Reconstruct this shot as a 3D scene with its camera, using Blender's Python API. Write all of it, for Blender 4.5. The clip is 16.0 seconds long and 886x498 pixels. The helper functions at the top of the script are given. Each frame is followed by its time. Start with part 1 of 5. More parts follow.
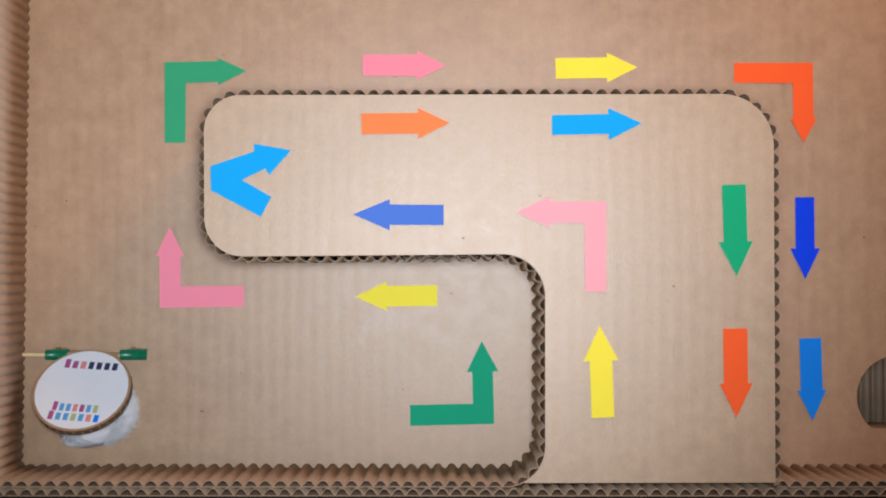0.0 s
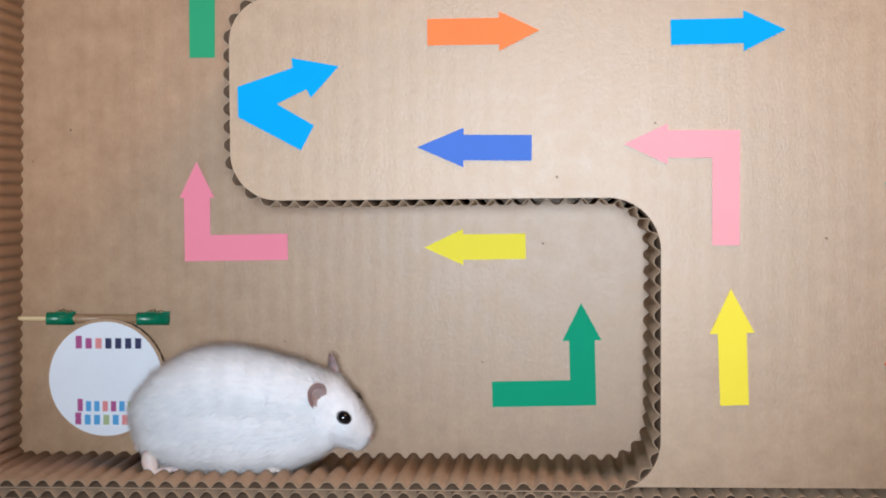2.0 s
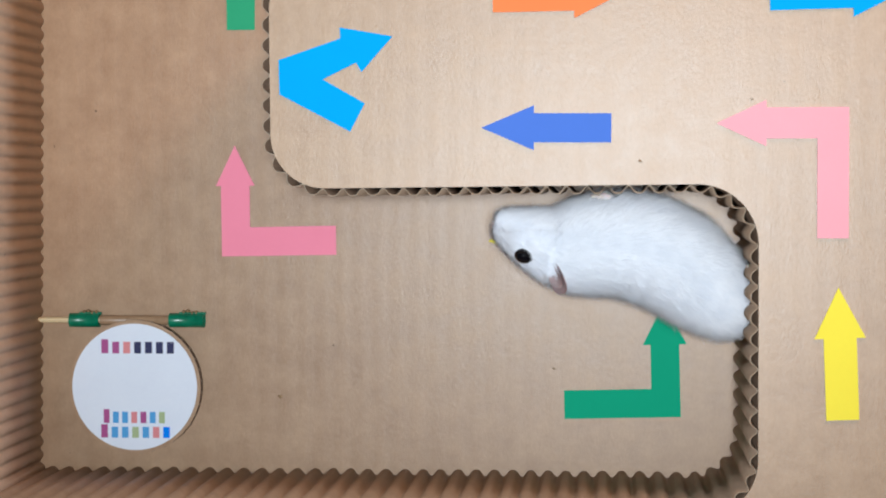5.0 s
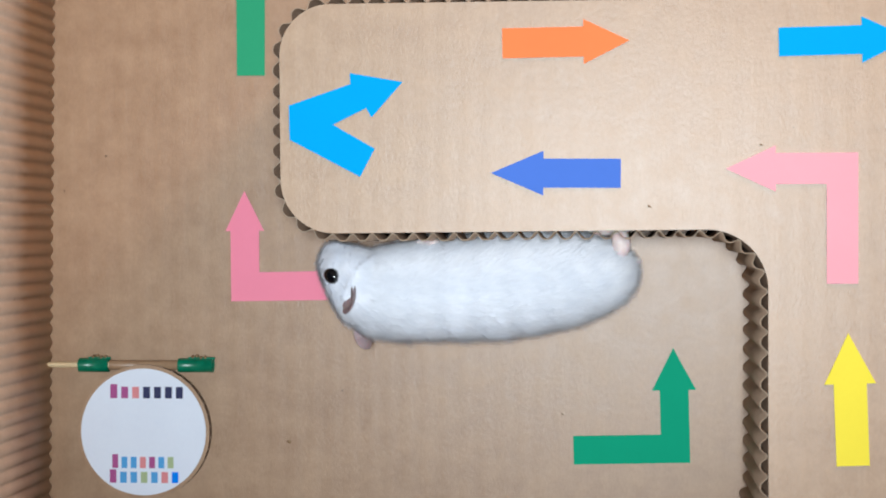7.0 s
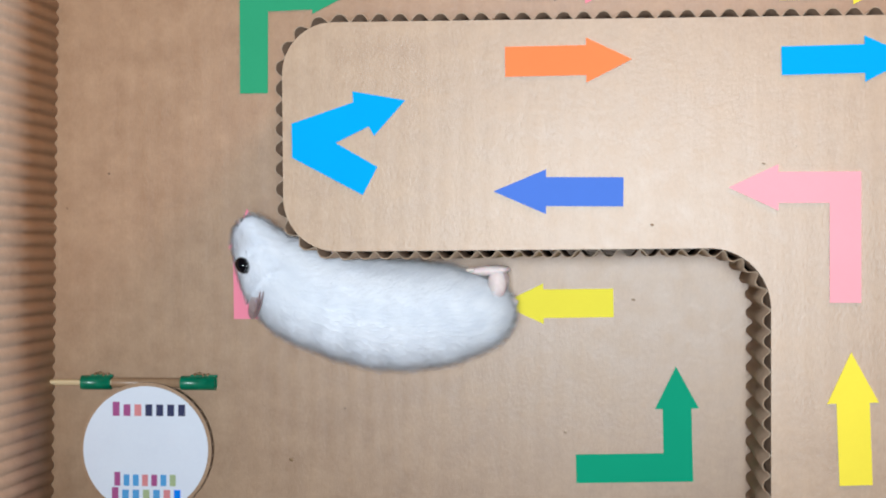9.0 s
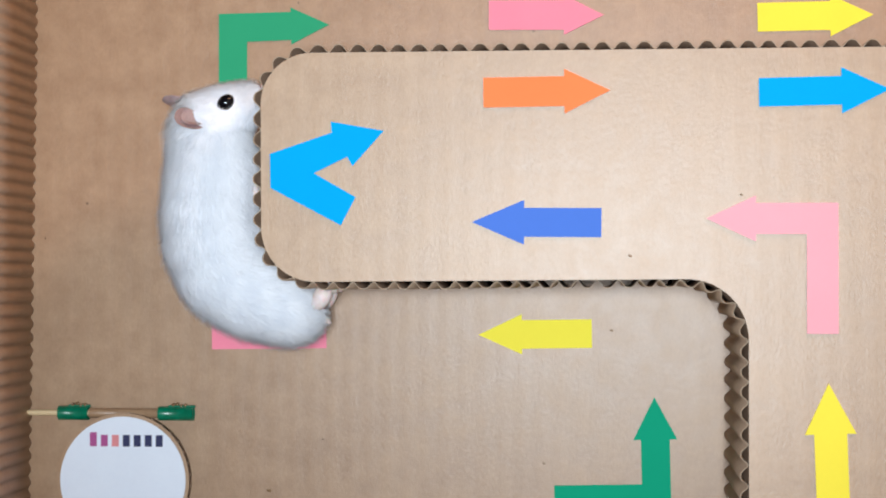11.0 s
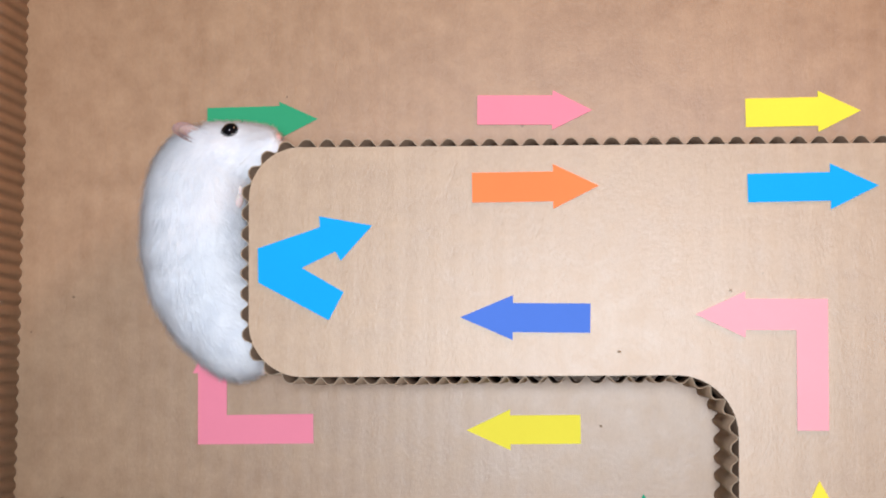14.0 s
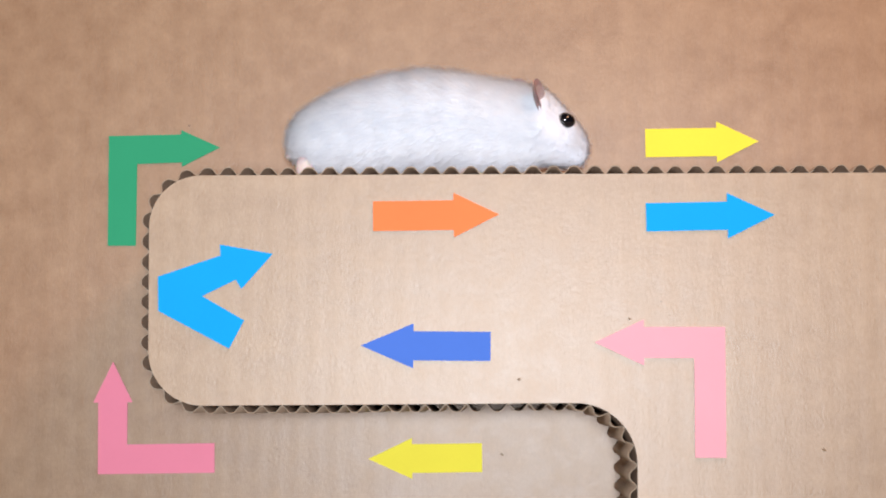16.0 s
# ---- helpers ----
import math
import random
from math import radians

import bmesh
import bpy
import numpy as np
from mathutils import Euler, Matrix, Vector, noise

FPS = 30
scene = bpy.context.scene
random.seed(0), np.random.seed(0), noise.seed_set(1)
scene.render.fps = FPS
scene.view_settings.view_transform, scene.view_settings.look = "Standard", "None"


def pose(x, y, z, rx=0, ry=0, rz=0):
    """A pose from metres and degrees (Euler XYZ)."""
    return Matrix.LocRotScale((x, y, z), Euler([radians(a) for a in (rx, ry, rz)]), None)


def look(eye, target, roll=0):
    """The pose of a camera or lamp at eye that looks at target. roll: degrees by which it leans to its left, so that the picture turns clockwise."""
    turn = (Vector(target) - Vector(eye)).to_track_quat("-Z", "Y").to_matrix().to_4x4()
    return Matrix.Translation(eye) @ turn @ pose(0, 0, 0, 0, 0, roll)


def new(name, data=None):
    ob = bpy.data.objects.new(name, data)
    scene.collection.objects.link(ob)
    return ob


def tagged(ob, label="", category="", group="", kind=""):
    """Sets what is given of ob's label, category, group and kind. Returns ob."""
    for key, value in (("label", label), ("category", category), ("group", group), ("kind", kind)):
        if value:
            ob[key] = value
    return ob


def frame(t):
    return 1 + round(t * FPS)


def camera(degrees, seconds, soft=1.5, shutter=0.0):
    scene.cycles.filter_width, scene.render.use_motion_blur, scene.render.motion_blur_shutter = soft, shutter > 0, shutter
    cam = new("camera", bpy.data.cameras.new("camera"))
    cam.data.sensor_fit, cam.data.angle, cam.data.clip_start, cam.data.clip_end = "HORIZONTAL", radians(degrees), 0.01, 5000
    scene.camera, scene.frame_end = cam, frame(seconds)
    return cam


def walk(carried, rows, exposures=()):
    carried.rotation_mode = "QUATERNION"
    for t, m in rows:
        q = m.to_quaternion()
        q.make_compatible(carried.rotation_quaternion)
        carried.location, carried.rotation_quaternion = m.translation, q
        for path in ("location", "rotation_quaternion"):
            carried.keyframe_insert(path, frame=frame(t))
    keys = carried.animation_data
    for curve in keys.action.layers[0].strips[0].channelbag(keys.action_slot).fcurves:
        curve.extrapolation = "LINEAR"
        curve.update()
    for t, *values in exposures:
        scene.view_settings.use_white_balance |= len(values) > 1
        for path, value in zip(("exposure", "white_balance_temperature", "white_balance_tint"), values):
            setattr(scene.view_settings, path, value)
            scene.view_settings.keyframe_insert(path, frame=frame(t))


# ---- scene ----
cam = camera(26.0, 16.0, soft=2.0)
PATH = [
    (0.0, pose(0.00039, -0.97929, 0.10515, 90.7596, 0.0075, 0.0731)),
    (0.5, pose(-0.00175, -0.92885, 0.10588, 90.4710, -0.0092, 0.5663)),
    (1.0, pose(0.01332, -0.87177, 0.11217, 89.7743, -0.0332, 2.2251)),
    (1.5, pose(0.00669, -0.82624, 0.11081, 89.3967, -0.0156, 2.7016)),
    (2.0, pose(0.00772, -0.77280, 0.11752, 88.3185, 0.0608, 3.2613)),
    (2.5, pose(0.00186, -0.72343, 0.11675, 87.8865, 0.1337, 4.1817)),
    (3.0, pose(-0.00254, -0.68404, 0.11578, 87.4400, 0.1816, 5.0775)),
    (3.5, pose(-0.00292, -0.68419, 0.11590, 87.9965, 0.1970, 5.3949)),
    (3.7, pose(-0.00275, -0.68483, 0.11589, 87.8880, 0.1927, 5.3053)),
    (5.8, pose(-0.00252, -0.68312, 0.11599, 88.5687, 0.1756, 4.8046)),
    (6.0, pose(-0.00427, -0.68430, 0.11550, 89.0374, 0.1381, 5.1162)),
    (6.5, pose(-0.00470, -0.68515, 0.11555, 89.7115, 0.1452, 5.4446)),
    (7.0, pose(-0.00409, -0.68451, 0.11563, 89.4231, 0.1353, 5.0018)),
    (7.5, pose(-0.00317, -0.68331, 0.11667, 89.9979, 0.0464, 5.1989)),
    (8.0, pose(-0.00323, -0.68396, 0.11649, 89.8365, 0.0444, 5.3019)),
    (8.2, pose(-0.00323, -0.68396, 0.11649, 89.7521, 0.0444, 5.2512)),
    (10.3, pose(-0.00293, -0.68410, 0.11687, 90.2015, 0.0486, 5.0489)),
    (10.5, pose(-0.00243, -0.68378, 0.11684, 90.2202, 0.0460, 4.6365)),
    (11.0, pose(-0.00175, -0.68381, 0.11664, 90.7967, -0.0420, 4.6214)),
    (11.5, pose(-0.00146, -0.68314, 0.11733, 91.5705, -0.0255, 4.3941)),
    (12.0, pose(-0.00181, -0.68312, 0.11771, 91.9770, -0.0237, 4.6344)),
    (12.5, pose(-0.00095, -0.68278, 0.11770, 91.9615, -0.0108, 4.0216)),
    (13.0, pose(-0.00159, -0.68232, 0.11919, 92.4647, -0.0457, 4.1009)),
    (13.5, pose(-0.00163, -0.68259, 0.11963, 92.7899, -0.0389, 4.1418)),
    (14.0, pose(-0.00273, -0.68130, 0.11860, 93.4793, -0.1574, 4.2067)),
    (14.5, pose(-0.00225, -0.68218, 0.11898, 93.9729, -0.1290, 3.9246)),
    (15.0, pose(-0.00218, -0.68171, 0.11916, 94.1360, -0.1191, 3.8280)),
    (15.5, pose(0.00014, -0.68348, 0.11693, 94.6007, -0.1377, 2.6899)),
    (16.0, pose(0.00147, -0.68286, 0.11719, 94.4414, -0.0493, 1.5896)),
]
walk(cam, PATH, ((0.0, -0.16, 6700, 12), (2.5, -0.08, 6500, 9), (7.0, -0.03, 6500, 8), (10.5, 0.0, 6500, 8), (12.5, 0.0, 6600, 11), (16.0, 0.0, 6700, 13)))

# ---- world and light ----
world = bpy.data.worlds.new("room_air")
scene.world = world
world.use_nodes = True
world.node_tree.nodes["Background"].inputs[0].default_value = (1.0, 0.93, 0.86, 1)
world.node_tree.nodes["Background"].inputs[1].default_value = 0.1


def lamp(name, kind, place, target, power, color):
    ob = new(name, bpy.data.lights.new(name, kind))
    ob.data.energy, ob.data.color = power, color
    ob.matrix_world = look(place, target)
    return ob.data


# the flashlight beside the filming phone, and the warm room lamp above to the right of the box
flash = lamp("flashlight", "SPOT", (0.018, -1.0, 0.122), (-0.038, 0.0, 0.210), 45.5, (0.875, 0.955, 1.025))
flash.spot_size, flash.spot_blend, flash.shadow_soft_size = radians(46), 1.0, 0.06
overhead = lamp("room_lamp", "AREA", (0.34, -0.32, 0.68), (0.08, 0.05, 0.24), 2.8, (1.0, 0.56, 0.33))
overhead.size = 0.2


# ---- materials ----
class Nodes:
    """A short way to write node materials."""

    def __init__(self, name):
        self.mat = bpy.data.materials.new(name)
        self.mat.use_nodes = True
        self.tree = self.mat.node_tree
        self.bsdf = self.tree.nodes["Principled BSDF"]

    def add(self, kind, **values):
        node = self.tree.nodes.new(kind)
        for key, value in values.items():
            if isinstance(value, bpy.types.NodeSocket):
                self.tree.links.new(value, node.inputs[key])
            elif key in node.inputs:
                node.inputs[key].default_value = value
        return node

    def link(self, a, b):
        self.tree.links.new(a, b)

    def coords(self, kind="Object", scale=(1, 1, 1)):
        tc = self.add("ShaderNodeTexCoord")
        mp = self.add("ShaderNodeMapping")
        self.link(tc.outputs[kind], mp.inputs["Vector"])
        mp.inputs["Scale"].default_value = scale
        return mp.outputs["Vector"]

    def noise(self, vec, scale, detail=4.0, rough=0.6):
        n = self.add("ShaderNodeTexNoise")
        self.link(vec, n.inputs["Vector"])
        n.inputs["Scale"].default_value, n.inputs["Detail"].default_value, n.inputs["Roughness"].default_value = scale, detail, rough
        return n.outputs["Fac"]

    def ramp(self, fac, stops):
        r = self.add("ShaderNodeValToRGB")
        self.link(fac, r.inputs["Fac"])
        els = r.color_ramp.elements
        while len(els) < len(stops):
            els.new(0.5)
        for el, (at, col) in zip(els, stops):
            el.position, el.color = at, (*col, 1) if len(col) == 3 else col
        return r.outputs["Color"]

    def math(self, op, a, b):
        m = self.tree.nodes.new("ShaderNodeMath")
        m.operation = op
        for k, v in enumerate((a, b)):
            if isinstance(v, bpy.types.NodeSocket):
                self.link(v, m.inputs[k])
            else:
                m.inputs[k].default_value = v
        return m.outputs[0]

    def mix(self, a, b, fac, blend="MIX"):
        m = self.tree.nodes.new("ShaderNodeMix")
        m.data_type, m.blend_type = "RGBA", blend
        for sock, v in ((m.inputs[0], fac), (m.inputs[6], a), (m.inputs[7], b)):
            if isinstance(v, bpy.types.NodeSocket):
                self.link(v, sock)
            else:
                sock.default_value = v if not isinstance(v, tuple) or len(v) == 4 else (*v, 1)
        return m.outputs[2]

    def finish(self, color, rough=0.6, bump=None, strength=0.3, distance=0.0003, **extra):
        for key, value in (("Base Color", color), ("Roughness", rough)):
            if isinstance(value, bpy.types.NodeSocket):
                self.link(value, self.bsdf.inputs[key])
            else:
                self.bsdf.inputs[key].default_value = value if not isinstance(value, tuple) else (*value, 1)
        if bump is not None:
            b = self.add("ShaderNodeBump")
            self.link(bump, b.inputs["Height"])
            b.inputs["Strength"].default_value, b.inputs["Distance"].default_value = strength, distance
            self.link(b.outputs["Normal"], self.bsdf.inputs["Normal"])
        for key, value in extra.items():
            self.bsdf.inputs[key.replace("_", " ")].default_value = value
        return self.mat


def cardboard(name, low, high, ribs=0.0, rough=0.5, rib_axis=0):
    n = Nodes(name)
    v = n.coords()
    fibre = n.noise(n.coords(scale=(1, 1, 0.55)), 900.0, 6.0, 0.7)
    blotch = n.noise(v, 105.0, 5.0, 0.62)
    cloud = n.noise(v, 16.0, 3.0, 0.5)
    grain = n.math("ADD", n.math("MULTIPLY", fibre, 0.3), n.math("ADD", n.math("MULTIPLY", blotch, 0.5), n.math("MULTIPLY", cloud, 0.2)))
    col = n.ramp(grain, [(0.32, low), (0.68, high)])
    # soft vertical lines where the flutes press through the liner
    sep = n.add("ShaderNodeSeparateXYZ")
    n.link(v, sep.inputs[0])
    wave = n.math("SINE", n.math("MULTIPLY", n.math("ADD", sep.outputs[rib_axis], n.math("MULTIPLY", cloud, 0.004)), 2 * math.pi / 0.0078), 0.0)
    streak = n.noise(n.coords(scale=(1, 1, 0.03) if rib_axis == 0 else (0.03, 1, 1)), 420.0, 3.0, 0.6)
    lines = n.math("ADD", n.math("MULTIPLY", wave, 0.018 * ribs), n.math("MULTIPLY", n.math("SUBTRACT", streak, 0.5), 0.28 * ribs))
    val = n.math("ADD", lines, 1.0)
    hsv = n.add("ShaderNodeHueSaturation")
    n.link(col, hsv.inputs["Color"])
    n.link(val, hsv.inputs["Value"])
    # small dark flecks of waste paper
    vor = n.add("ShaderNodeTexVoronoi")
    n.link(v, vor.inputs["Vector"])
    vor.inputs["Scale"].default_value = 55.0
    fleck = n.math("LESS_THAN", vor.outputs["Distance"], 0.035)
    pick = n.math("GREATER_THAN", n.noise(v, 37.0, 0.0), 0.56)
    col = n.mix(hsv.outputs["Color"], tuple(c * 0.45 for c in low), n.math("MULTIPLY", n.math("MULTIPLY", fleck, pick), 0.8))
    height = n.math("ADD", n.math("MULTIPLY", fibre, 0.5), n.math("ADD", n.math("MULTIPLY", blotch, 0.32), n.math("MULTIPLY", wave, 0.25 * ribs)))
    sheen = n.math("ADD", n.math("MULTIPLY", blotch, 0.14), rough - 0.06)
    return n.finish(col, sheen, height, 0.36, 0.0005)


def paper(name, color, rough=0.62):
    n = Nodes(name)
    v = n.coords()
    f = n.noise(v, 700.0, 5.0, 0.7)
    c = n.noise(v, 45.0, 3.0)
    col = n.mix(tuple(k * 0.9 for k in color), tuple(min(1, k * 1.06) for k in color), n.math("ADD", n.math("MULTIPLY", f, 0.4), n.math("MULTIPLY", c, 0.6)))
    return n.finish(col, rough, f, 0.15, 0.0001, Specular_IOR_Level=0.1)


BOARD_FRONT = cardboard("cardboard_front", (0.348, 0.226, 0.137), (0.497, 0.350, 0.229), ribs=0.2, rough=0.36)
BOARD_BACK = cardboard("cardboard_back", (0.310, 0.182, 0.104), (0.448, 0.288, 0.174), ribs=0.25, rough=0.36)
FLUTE = cardboard("cardboard_flute", (0.250, 0.168, 0.116), (0.370, 0.262, 0.184), ribs=0.0, rough=0.6)
WALL_FLUTE = cardboard("cardboard_pale_flute", (0.41, 0.305, 0.235), (0.54, 0.415, 0.325), ribs=0.0, rough=0.6)
# liner colour is darkened to carry the shade inside the flute tunnels
SHADED_LINER = cardboard("cardboard_shaded_liner", (0.095, 0.058, 0.038), (0.165, 0.104, 0.068), ribs=0.0, rough=0.65)
CUT = paper("cut_flute_edge", (0.40, 0.31, 0.23), 0.8)
EDGE = paper("cut_board_edge", (0.62, 0.50, 0.37), 0.8)
INK = {
    "green": paper("green_paper", (0.03, 0.37, 0.19)),
    "teal": paper("teal_paper", (0.0, 0.37, 0.205)),
    "pink": paper("pink_paper", (1.0, 0.29, 0.41)),
    "pale pink": paper("pale_pink_paper", (0.97, 0.43, 0.51)),
    "yellow": paper("yellow_paper", (0.98, 0.84, 0.075)),
    "orange": paper("orange_paper", (0.95, 0.25, 0.085)),
    "red": paper("red_orange_paper", (1.0, 0.125, 0.03)),
    "cyan": paper("cyan_paper", (0.0, 0.40, 0.95), 0.8),
    "blue": paper("blue_paper", (0.075, 0.20, 0.72)),
    "emerald": paper("emerald_paper", (0.0, 0.42, 0.20)),
    "deep blue": paper("deep_blue_paper", (0.0, 0.055, 1.0)),
    "azure": paper("azure_paper", (0.0, 0.24, 1.0)),
    "white": paper("white_paper", (0.79, 0.85, 0.99), 0.5),
    "purple": paper("purple_print", (0.42, 0.10, 0.28)),
    "navy": paper("navy_print", (0.045, 0.05, 0.12)),
    "sky": paper("sky_print", (0.10, 0.38, 0.75)),
    "rose": paper("rose_print", (0.75, 0.28, 0.30)),
    "sage": paper("sage_print", (0.42, 0.52, 0.30)),
}


def wood_material():
    n = Nodes("bamboo")
    v = n.coords(scale=(0.06, 1, 1))
    g = n.noise(v, 900.0, 4.0)
    return n.finish(n.ramp(g, [(0.3, (0.62, 0.44, 0.24)), (0.7, (0.85, 0.70, 0.45))]), 0.5, g, 0.2)


def straw_material():
    n = Nodes("green_plastic")
    g = n.noise(n.coords(), 300.0, 3.0)
    return n.finish(n.ramp(g, [(0.3, (0.0, 0.13, 0.065)), (0.7, (0.0, 0.21, 0.115))]), 0.3, g, 0.1)


def glue_material():
    n = Nodes("dried_glue")
    g = n.noise(n.coords(), 400.0, 3.0)
    return n.finish(n.ramp(g, [(0.3, (0.16, 0.09, 0.04)), (0.7, (0.32, 0.2, 0.1))]), 0.3, g, 0.3)


def fur_material(name, base, stripe, strength=0.4, muzzle=None):
    n = Nodes(name)
    v = n.coords()
    soft = n.noise(n.coords(scale=(0.6, 1, 1)), 130.0, 4.0)
    fine = n.noise(n.coords(scale=(0.3, 1, 1)), 1300.0, 3.0)
    col = n.mix((base[0] * 0.86, base[1] * 0.875, base[2] * 0.90), base, n.ramp(soft, [(0.34, (0, 0, 0)), (0.58, (1, 1, 1))]))
    col = n.mix(col, tuple(c * 0.84 for c in base), n.math("MULTIPLY", n.ramp(fine, [(0.4, (0, 0, 0)), (0.7, (1, 1, 1))]), 0.35))
    # the grey line along the back
    sep = n.add("ShaderNodeSeparateXYZ")
    n.link(v, sep.inputs[0])
    width = n.math("ABSOLUTE", sep.outputs[1], 0.0)
    across = n.math("MULTIPLY", n.math("SUBTRACT", 0.0095, n.math("ADD", width, n.math("MULTIPLY", fine, 0.004))), 160.0)
    above = n.math("MULTIPLY", n.math("SUBTRACT", sep.outputs[2], 0.005), 120.0)
    line = n.math("MULTIPLY", n.math("MINIMUM", n.math("MAXIMUM", across, 0.0), 1.0), n.math("MINIMUM", n.math("MAXIMUM", above, 0.0), 1.0))
    col = n.mix(col, stripe, n.math("MULTIPLY", line, strength))
    if muzzle:
        # greyish bridge of the nose between the eyes and the muzzle
        far = n.math("MULTIPLY", n.math("SUBTRACT", sep.outputs[0], 0.0085), 200.0)
        top = n.math("MULTIPLY", n.math("ADD", sep.outputs[2], n.math("ADD", 0.0045, n.math("MULTIPLY", soft, 0.004))), 260.0)
        patch = n.math("MULTIPLY", n.math("MINIMUM", n.math("MAXIMUM", far, 0.0), 1.0), n.math("MINIMUM", n.math("MAXIMUM", top, 0.0), 1.0))
        col = n.mix(col, muzzle, n.math("MULTIPLY", patch, 0.55))
    return n.finish(col, 0.9, fine, 0.15, 0.0003, Sheen_Weight=0.35, Specular_IOR_Level=0.12)


FUR = fur_material("white_fur", (0.925, 0.945, 1.0), (0.52, 0.52, 0.54))
FUR_UNDER = fur_material("under_fur", (0.925, 0.945, 1.0), (0.925, 0.945, 1.0))
FUR_HEAD = fur_material("head_fur", (0.925, 0.945, 1.0), (0.6, 0.6, 0.63), 0.3, (0.60, 0.59, 0.62))


def skin(name, a, b, rough=0.5):
    n = Nodes(name)
    g = n.noise(n.coords(), 350.0, 4.0)
    return n.finish(n.ramp(g, [(0.3, a), (0.7, b)]), rough, g, 0.2, 0.0002, Subsurface_Weight=0.2, Subsurface_Scale=0.002)


SKIN = skin("pink_skin", (0.74, 0.60, 0.59), (0.86, 0.74, 0.72))
EAR = skin("ear_skin", (0.28, 0.20, 0.21), (0.44, 0.33, 0.34), 0.6)
NOSE = skin("nose_skin", (0.62, 0.36, 0.36), (0.74, 0.48, 0.46), 0.4)
EAR_INNER = skin("ear_lining_skin", (0.38, 0.28, 0.29), (0.52, 0.40, 0.40), 0.6)
EYE = Nodes("black_eye").finish((0.004, 0.004, 0.006), 0.06)
WHISKER = Nodes("whisker_hair").finish((0.75, 0.74, 0.74), 0.4)
BAMBOO, STRAW, GLUE = wood_material(), straw_material(), glue_material()


def plain(name, a, b, scale, rough=0.7):
    n = Nodes(name)
    g = n.noise(n.coords(), scale, 5.0)
    return n.finish(n.ramp(g, [(0.3, a), (0.7, b)]), rough, g, 0.2, 0.001)


TABLE = plain("dark_red_cloth", (0.012, 0.003, 0.003), (0.03, 0.006, 0.006), 900.0, 0.9)
ROOM = plain("room_paint", (0.42, 0.38, 0.33), (0.48, 0.43, 0.37), 6.0, 0.9)


# ---- mesh helpers ----
def mesh_of(name, bm, material, smooth=False):
    me = bpy.data.meshes.new(name)
    bmesh.ops.recalc_face_normals(bm, faces=bm.faces)
    bm.to_mesh(me)
    bm.free()
    for m in material if isinstance(material, (list, tuple)) else (material,):
        me.materials.append(m)
    if smooth:
        me.polygons.foreach_set("use_smooth", [True] * len(me.polygons))
    return me


def part(name, bm, material, parent=None, label="", smooth=False, at=None):
    ob = new(name, mesh_of(name, bm, material, smooth))
    ob.parent = parent
    if at is not None:
        ob.matrix_basis = at
    return tagged(ob, label) if label else ob


def box(bm, a, b, bevel=0.0):
    m = Matrix.Translation((Vector(a) + Vector(b)) / 2) @ Matrix.Diagonal((*(Vector(b) - Vector(a)), 1))
    made = bmesh.ops.create_cube(bm, size=1.0, matrix=m)
    if bevel:
        edges = list({e for v in made["verts"] for e in v.link_edges})
        bmesh.ops.bevel(bm, geom=edges, offset=bevel, segments=2, affect="EDGES", profile=0.5)
    return bm


def slab(outline, y0, y1, holes=(), bevel=0.0):
    """A sheet standing in the xz plane between y0 and y1, with holes."""
    bm = bmesh.new()
    edges = []
    for ring in (outline, *holes):
        vs = [bm.verts.new((x, y0, z)) for x, z in ring]
        edges += [bm.edges.new((vs[i], vs[(i + 1) % len(vs)])) for i in range(len(vs))]
    if holes:
        bmesh.ops.triangle_fill(bm, use_beauty=True, edges=edges)
    else:
        bm.faces.new([v for v in bm.verts])
    made = bmesh.ops.extrude_face_region(bm, geom=list(bm.faces))
    bmesh.ops.translate(bm, verts=[v for v in made["geom"] if isinstance(v, bmesh.types.BMVert)], vec=(0, y1 - y0, 0))
    return bm


def circle(cx, cz, r, n=48):
    return [(cx + r * math.cos(2 * math.pi * k / n), cz + r * math.sin(2 * math.pi * k / n)) for k in range(n)]


def rounded(points, radii, step=0.0006):
    """A line through corner points with each inner corner rounded, sampled evenly."""
    pts = [Vector(p) for p in points]
    line = [pts[0]]
    for k in range(1, len(pts) - 1):
        a, b, c, r = pts[k - 1], pts[k], pts[k + 1], radii[k]
        u, w = (a - b).normalized(), (c - b).normalized()
        half = u.angle(w) / 2
        if half > 1.57:
            continue
        cut = r / math.tan(half)
        centre = b + (u + w).normalized() * (r / math.sin(half))
        s, e = b + u * cut - centre, b + w * cut - centre
        turn = s.angle_signed(e)
        n = max(3, int(abs(turn) * r / step))
        for i in range(n + 1):
            q = turn * i / n
            line.append(centre + Vector((s.x * math.cos(q) + s.y * math.sin(q), -s.x * math.sin(q) + s.y * math.cos(q))))
    line.append(pts[-1])
    out, rest = [line[0]], 0.0
    for a, b in zip(line, line[1:]):
        span = (b - a).length
        at = step - rest
        while at <= span:
            out.append(a.lerp(b, at / span))
            at += step
        rest = span - (at - step)
    return out


